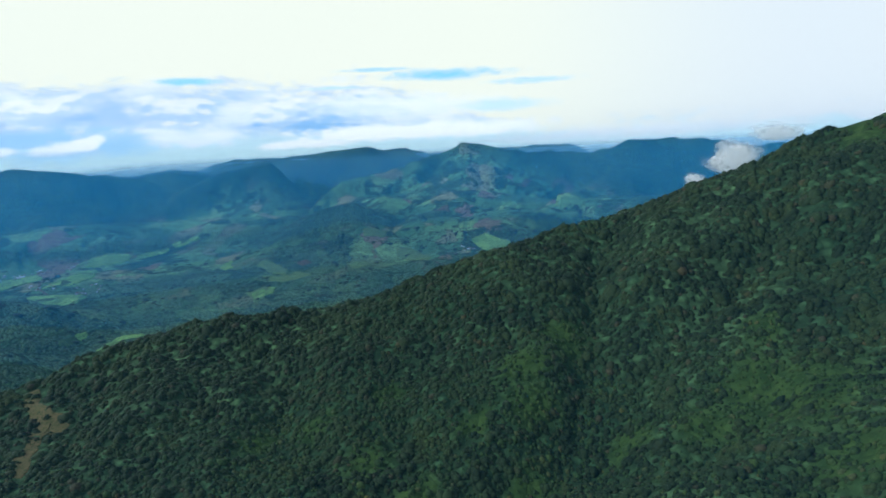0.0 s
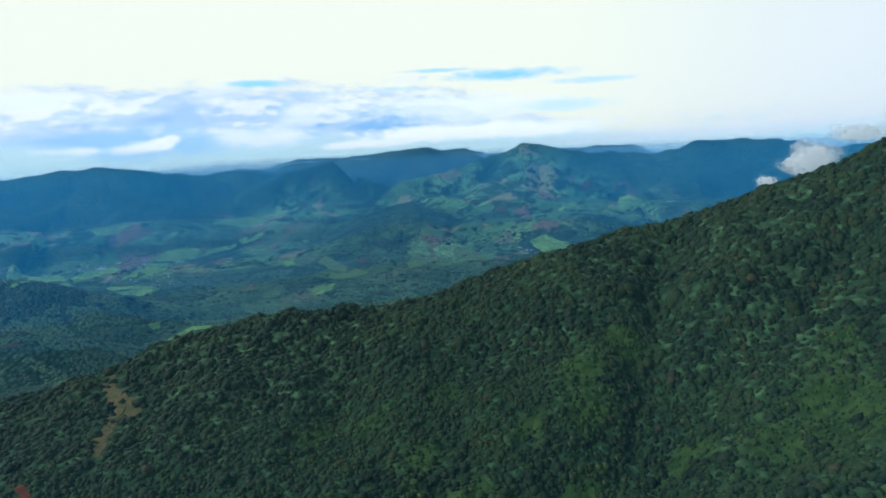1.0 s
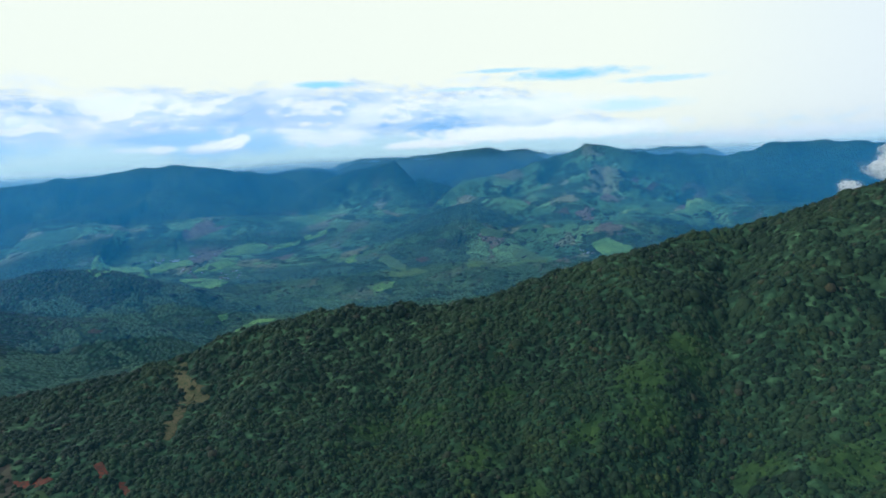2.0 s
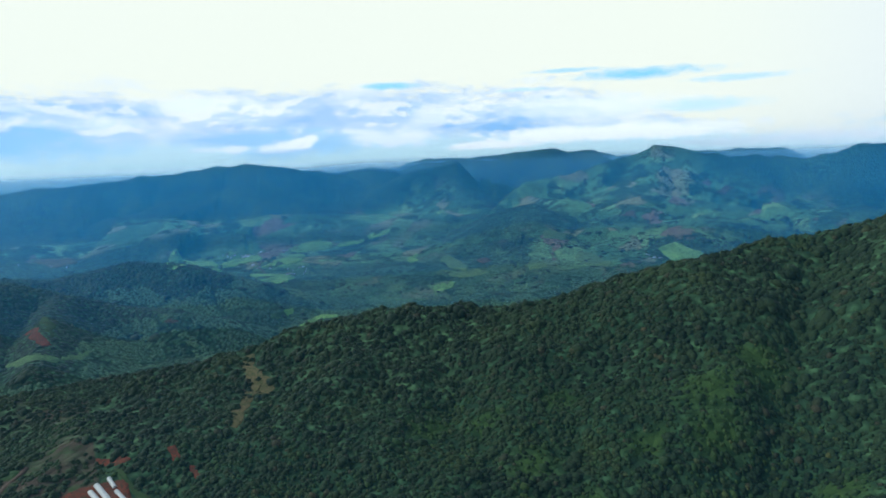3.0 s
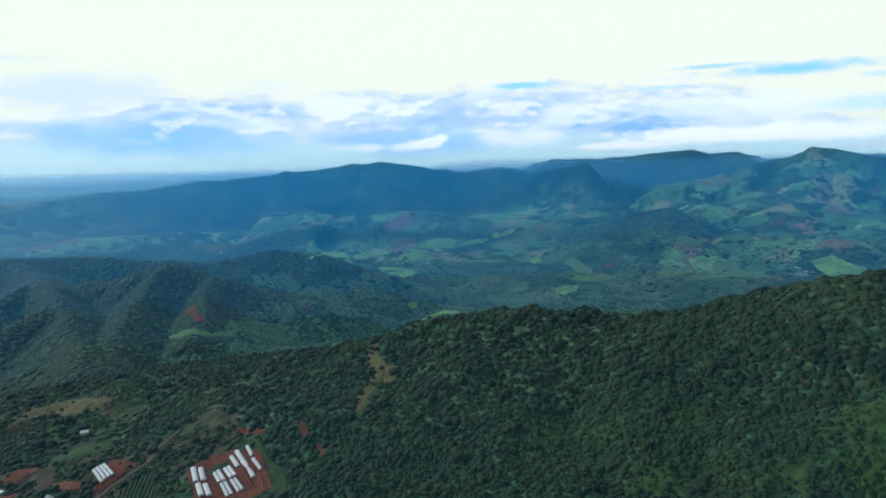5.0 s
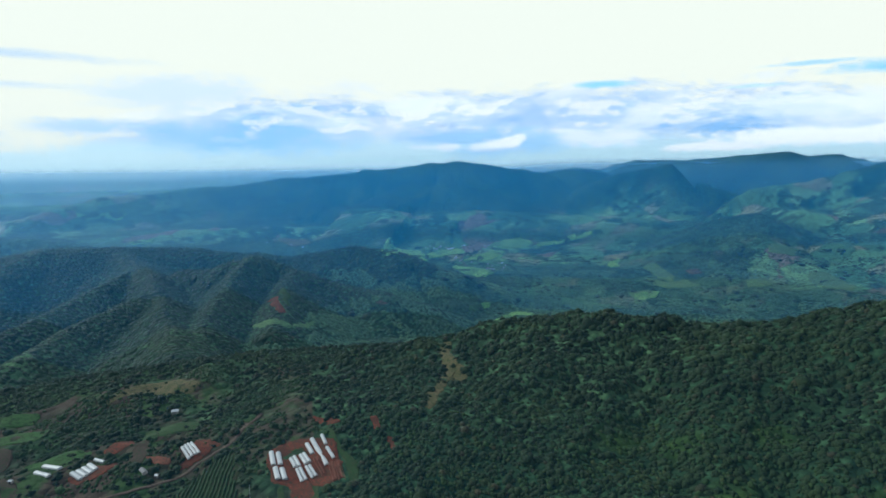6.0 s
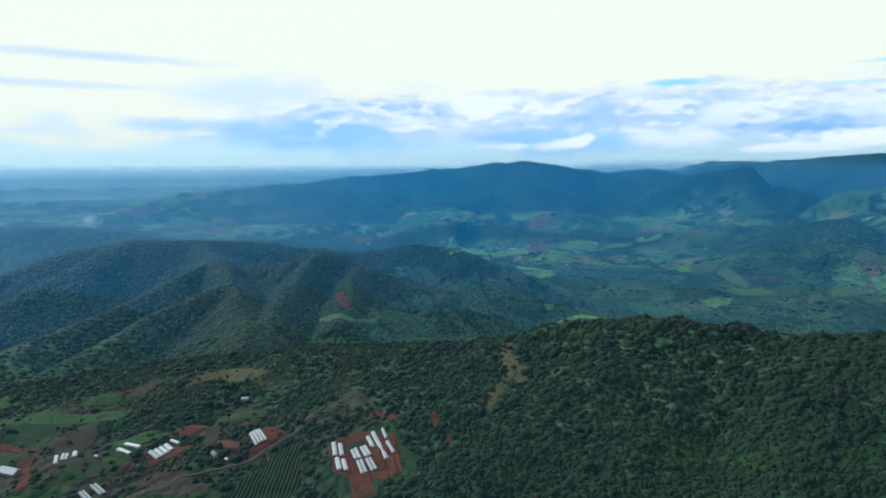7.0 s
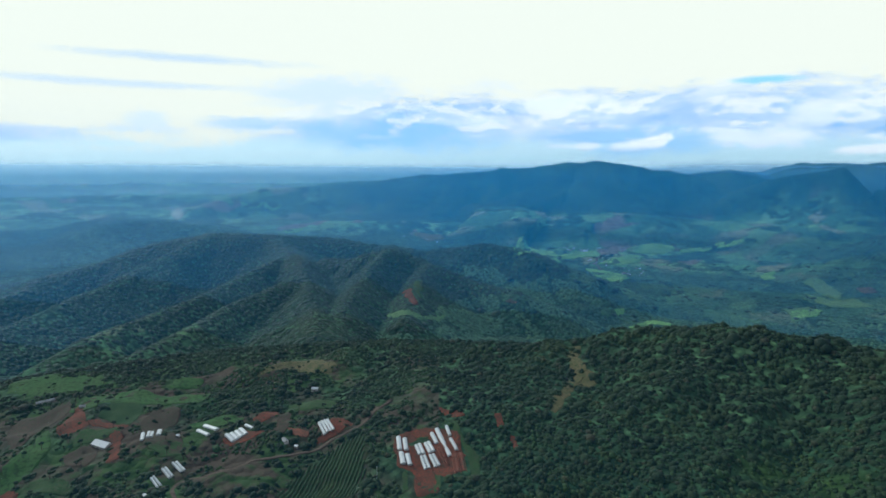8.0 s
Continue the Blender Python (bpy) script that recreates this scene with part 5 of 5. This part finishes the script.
def crown_mesh(seed, tall, wide):
    """Many small leafy clumps round the limbs, with gaps between them."""
    r = np.random.default_rng(seed)
    cos, fs, base = [], [], 0
    for k in range(11):
        a, q = r.uniform(0, 2 * np.pi), math.sqrt(r.uniform(0, 1)) * wide * 0.72
        z = tall * 0.62 + (1 - (q / wide) ** 2) * tall * 0.30 * r.uniform(0.2, 1.15)
        co, f = SMALL[k % len(SMALL)]
        s = wide * r.uniform(0.32, 0.52)
        cos.append(co * s * np.array([1, 1, 0.85]) + (q * math.cos(a), q * math.sin(a), z))
        fs.append(f + base)
        base += len(co)
    return mesh_of("crown", np.vstack(cos), np.vstack(fs), WOODS)


def tree_kind(seed, tall, wide):
    return trunk_mesh(seed, tall), crown_mesh(seed, tall, wide), tall


KINDS = [tree_kind(3 + k, t, w) for k, (t, w) in enumerate(((6.2, 2.6), (7.0, 2.9), (5.6, 2.7), (7.6, 2.8), (6.6, 3.1), (8.4, 2.2)))]


def single_tree(x, y, kind, scale, turn, label, group):
    trunk, crown, tall = KINDS[kind]
    ob = thing("tree", x, y, float(lie(x, y)) - 0.15, turn, label, "tree", group)
    ob.scale = (scale, scale, scale)
    part("trunk", trunk, BARK, ob)
    part("crown", crown, WOODS, ob)
    return ob


for x, y, s in NEAR_TREES:
    single_tree(x, y, rv.randrange(5), s / 2.7, rv.uniform(0, 360), "green broadleaf tree on the forest slope", "slope trees")
fields = [o for n, o in OUTLINES if n in ("grass_field", "meadow", "tilled_field") and math.hypot(*o[0]) < 1000]
placed = 0
while placed < 70:
    o = rv.choice(fields)
    i, u = rv.randrange(len(o)), rv.random()
    p, q = o[i], o[(i + 1) % len(o)]
    x, y = p[0] * (1 - u) + q[0] * u + rv.gauss(0, 3), p[1] * (1 - u) + q[1] * u + rv.gauss(0, 3)
    single_tree(x, y, 5 if rv.random() < 0.4 else rv.randrange(5), rv.uniform(0.7, 1.25), rv.uniform(0, 360), "single dark green tree at a field's edge", "field trees")
    placed += 1


# ---------------------------------------------------------------- crop rows
def crop_rows(outline, turn, gap):
    """Leafy rows that follow the ground inside a field's outline, each a part of the crop."""
    o = np.asarray(outline, float)
    mid = o.mean(0)
    crop = thing("crop", mid[0], mid[1], float(lie(mid[0], mid[1])), 0, "leafy green crop standing in even rows", "crop")
    run, side = np.array([math.cos(radians(turn)), math.sin(radians(turn))]), np.array([-math.sin(radians(turn)), math.cos(radians(turn))])
    reach = np.abs((o - mid) @ side).max()
    for k in np.arange(-reach + gap / 2, reach, gap):
        s = np.arange(-150, 150, 1.6)
        p = mid + run * s[:, None] + side * (k + 0.5 * rough(s, s * 0 + k, 14, 2, 6))[:, None]
        p = p[inside(p[:, 0], p[:, 1], outline)]
        if len(p) < 6:
            continue
        z = lie(p[:, 0], p[:, 1]) + 0.3
        prof = [(-0.55, 0.0), (-0.45, 0.55), (0.0, 0.95), (0.45, 0.55), (0.55, 0.0)]
        jit = rng.uniform(0.7, 1.25, (len(p), len(prof)))
        co = np.array([[(*(p[i] + side * w * gap * 0.55 * jit[i, j] - mid), z[i] - crop.location.z + h * 1.5 * jit[i, j]) for j, (w, h) in enumerate(prof)] for i in range(len(p))])
        n = len(prof)
        f = [(i * n + j, i * n + j + 1, (i + 1) * n + j + 1, (i + 1) * n + j) for i in range(len(p) - 1) for j in range(n - 1)]
        part("crop_row", mesh_of("crop_row", co.reshape(-1, 3), f, SCRUB), SCRUB, crop)


crop_rows(next(o for n, o in OUTLINES if n == "crop_field"), 130, 3.6)


# ---------------------------------------------------------------- mist on the ridge, smoke over the plain
def mist(name, b, e, d, wide, tall, seed, thick, label):
    """A ragged bank of white vapour, dense in the middle and thin at its rim."""
    x, y = spot(b, d)
    ob_pose = pose(x, y, rise(d, e), 0, 0, b)
    bm = bmesh.new()
    bmesh.ops.create_icosphere(bm, subdivisions=5, radius=1.0)
    me = bpy.data.meshes.new(name)
    dens = []
    off = Vector((seed * 3.1, seed * 1.7, seed * 0.9))
    for v in bm.verts:
        c = v.co.copy()
        n = noise.fractal(c * 1.6 + off, 0.9, 2.1, 5)
        dens.append(max(0.0, 1 - math.hypot(c.x, c.z) ** 2) * 1.0)
        k = 1 + 0.38 * n
        v.co = (c.x * wide * k, c.y * wide * 0.25, c.z * tall * k + 0.25 * tall * n)
    bm.to_mesh(me)
    bm.free()
    me.attributes.new("dense", "FLOAT", "POINT").data.foreach_set("value", np.array(dens, np.float32))
    me.polygons.foreach_set("use_smooth", np.ones(len(me.polygons), bool))
    m = bpy.data.materials.new(name)
    m.use_nodes = True
    t = m.node_tree
    t.nodes.clear()
    add, put, calc, mix, ramp, noise_at = nodes_of(t)
    den = add("Attribute", attribute_name="dense").outputs["Fac"]
    frill = noise_at(add("NewGeometry").outputs["Position"], 3.2 / wide, 6, 0.62)
    a = ramp(calc("MULTIPLY", den, ramp(frill, 0.3, 0.7, 0.5, 1.6, False)), 0.05, 0.9, 0.0, thick)
    body = add("MixShader", 0.5, add("BsdfDiffuse", (0.93, 0.94, 0.96)).outputs[0], add("BsdfTranslucent", (0.93, 0.94, 0.96)).outputs[0])
    sh = add("MixShader", a, add("BsdfTransparent").outputs[0], body.outputs[0])
    add("OutputMaterial", sh.outputs[0])
    me.materials.append(m)
    ob = new(name, me)
    ob.matrix_basis = ob_pose
    return tagged(ob, label, name, kind="stuff")


mist("mist", -26.3, -1.8, 1290, 54, 36, 1, 0.8, "white mist bank rising behind the forest ridge")
mist("mist", -23.3, -3.6, 1260, 22, 15, 2, 0.85, "small white mist puff behind the forest ridge")
mist("mist", -29.6, 0.2, 1330, 52, 18, 3, 0.6, "thin white mist trailing over the ridge")
mist("smoke", 73.9, -4.7, 2700, 30, 26, 4, 0.22, "thin white smoke rising from the far plain")
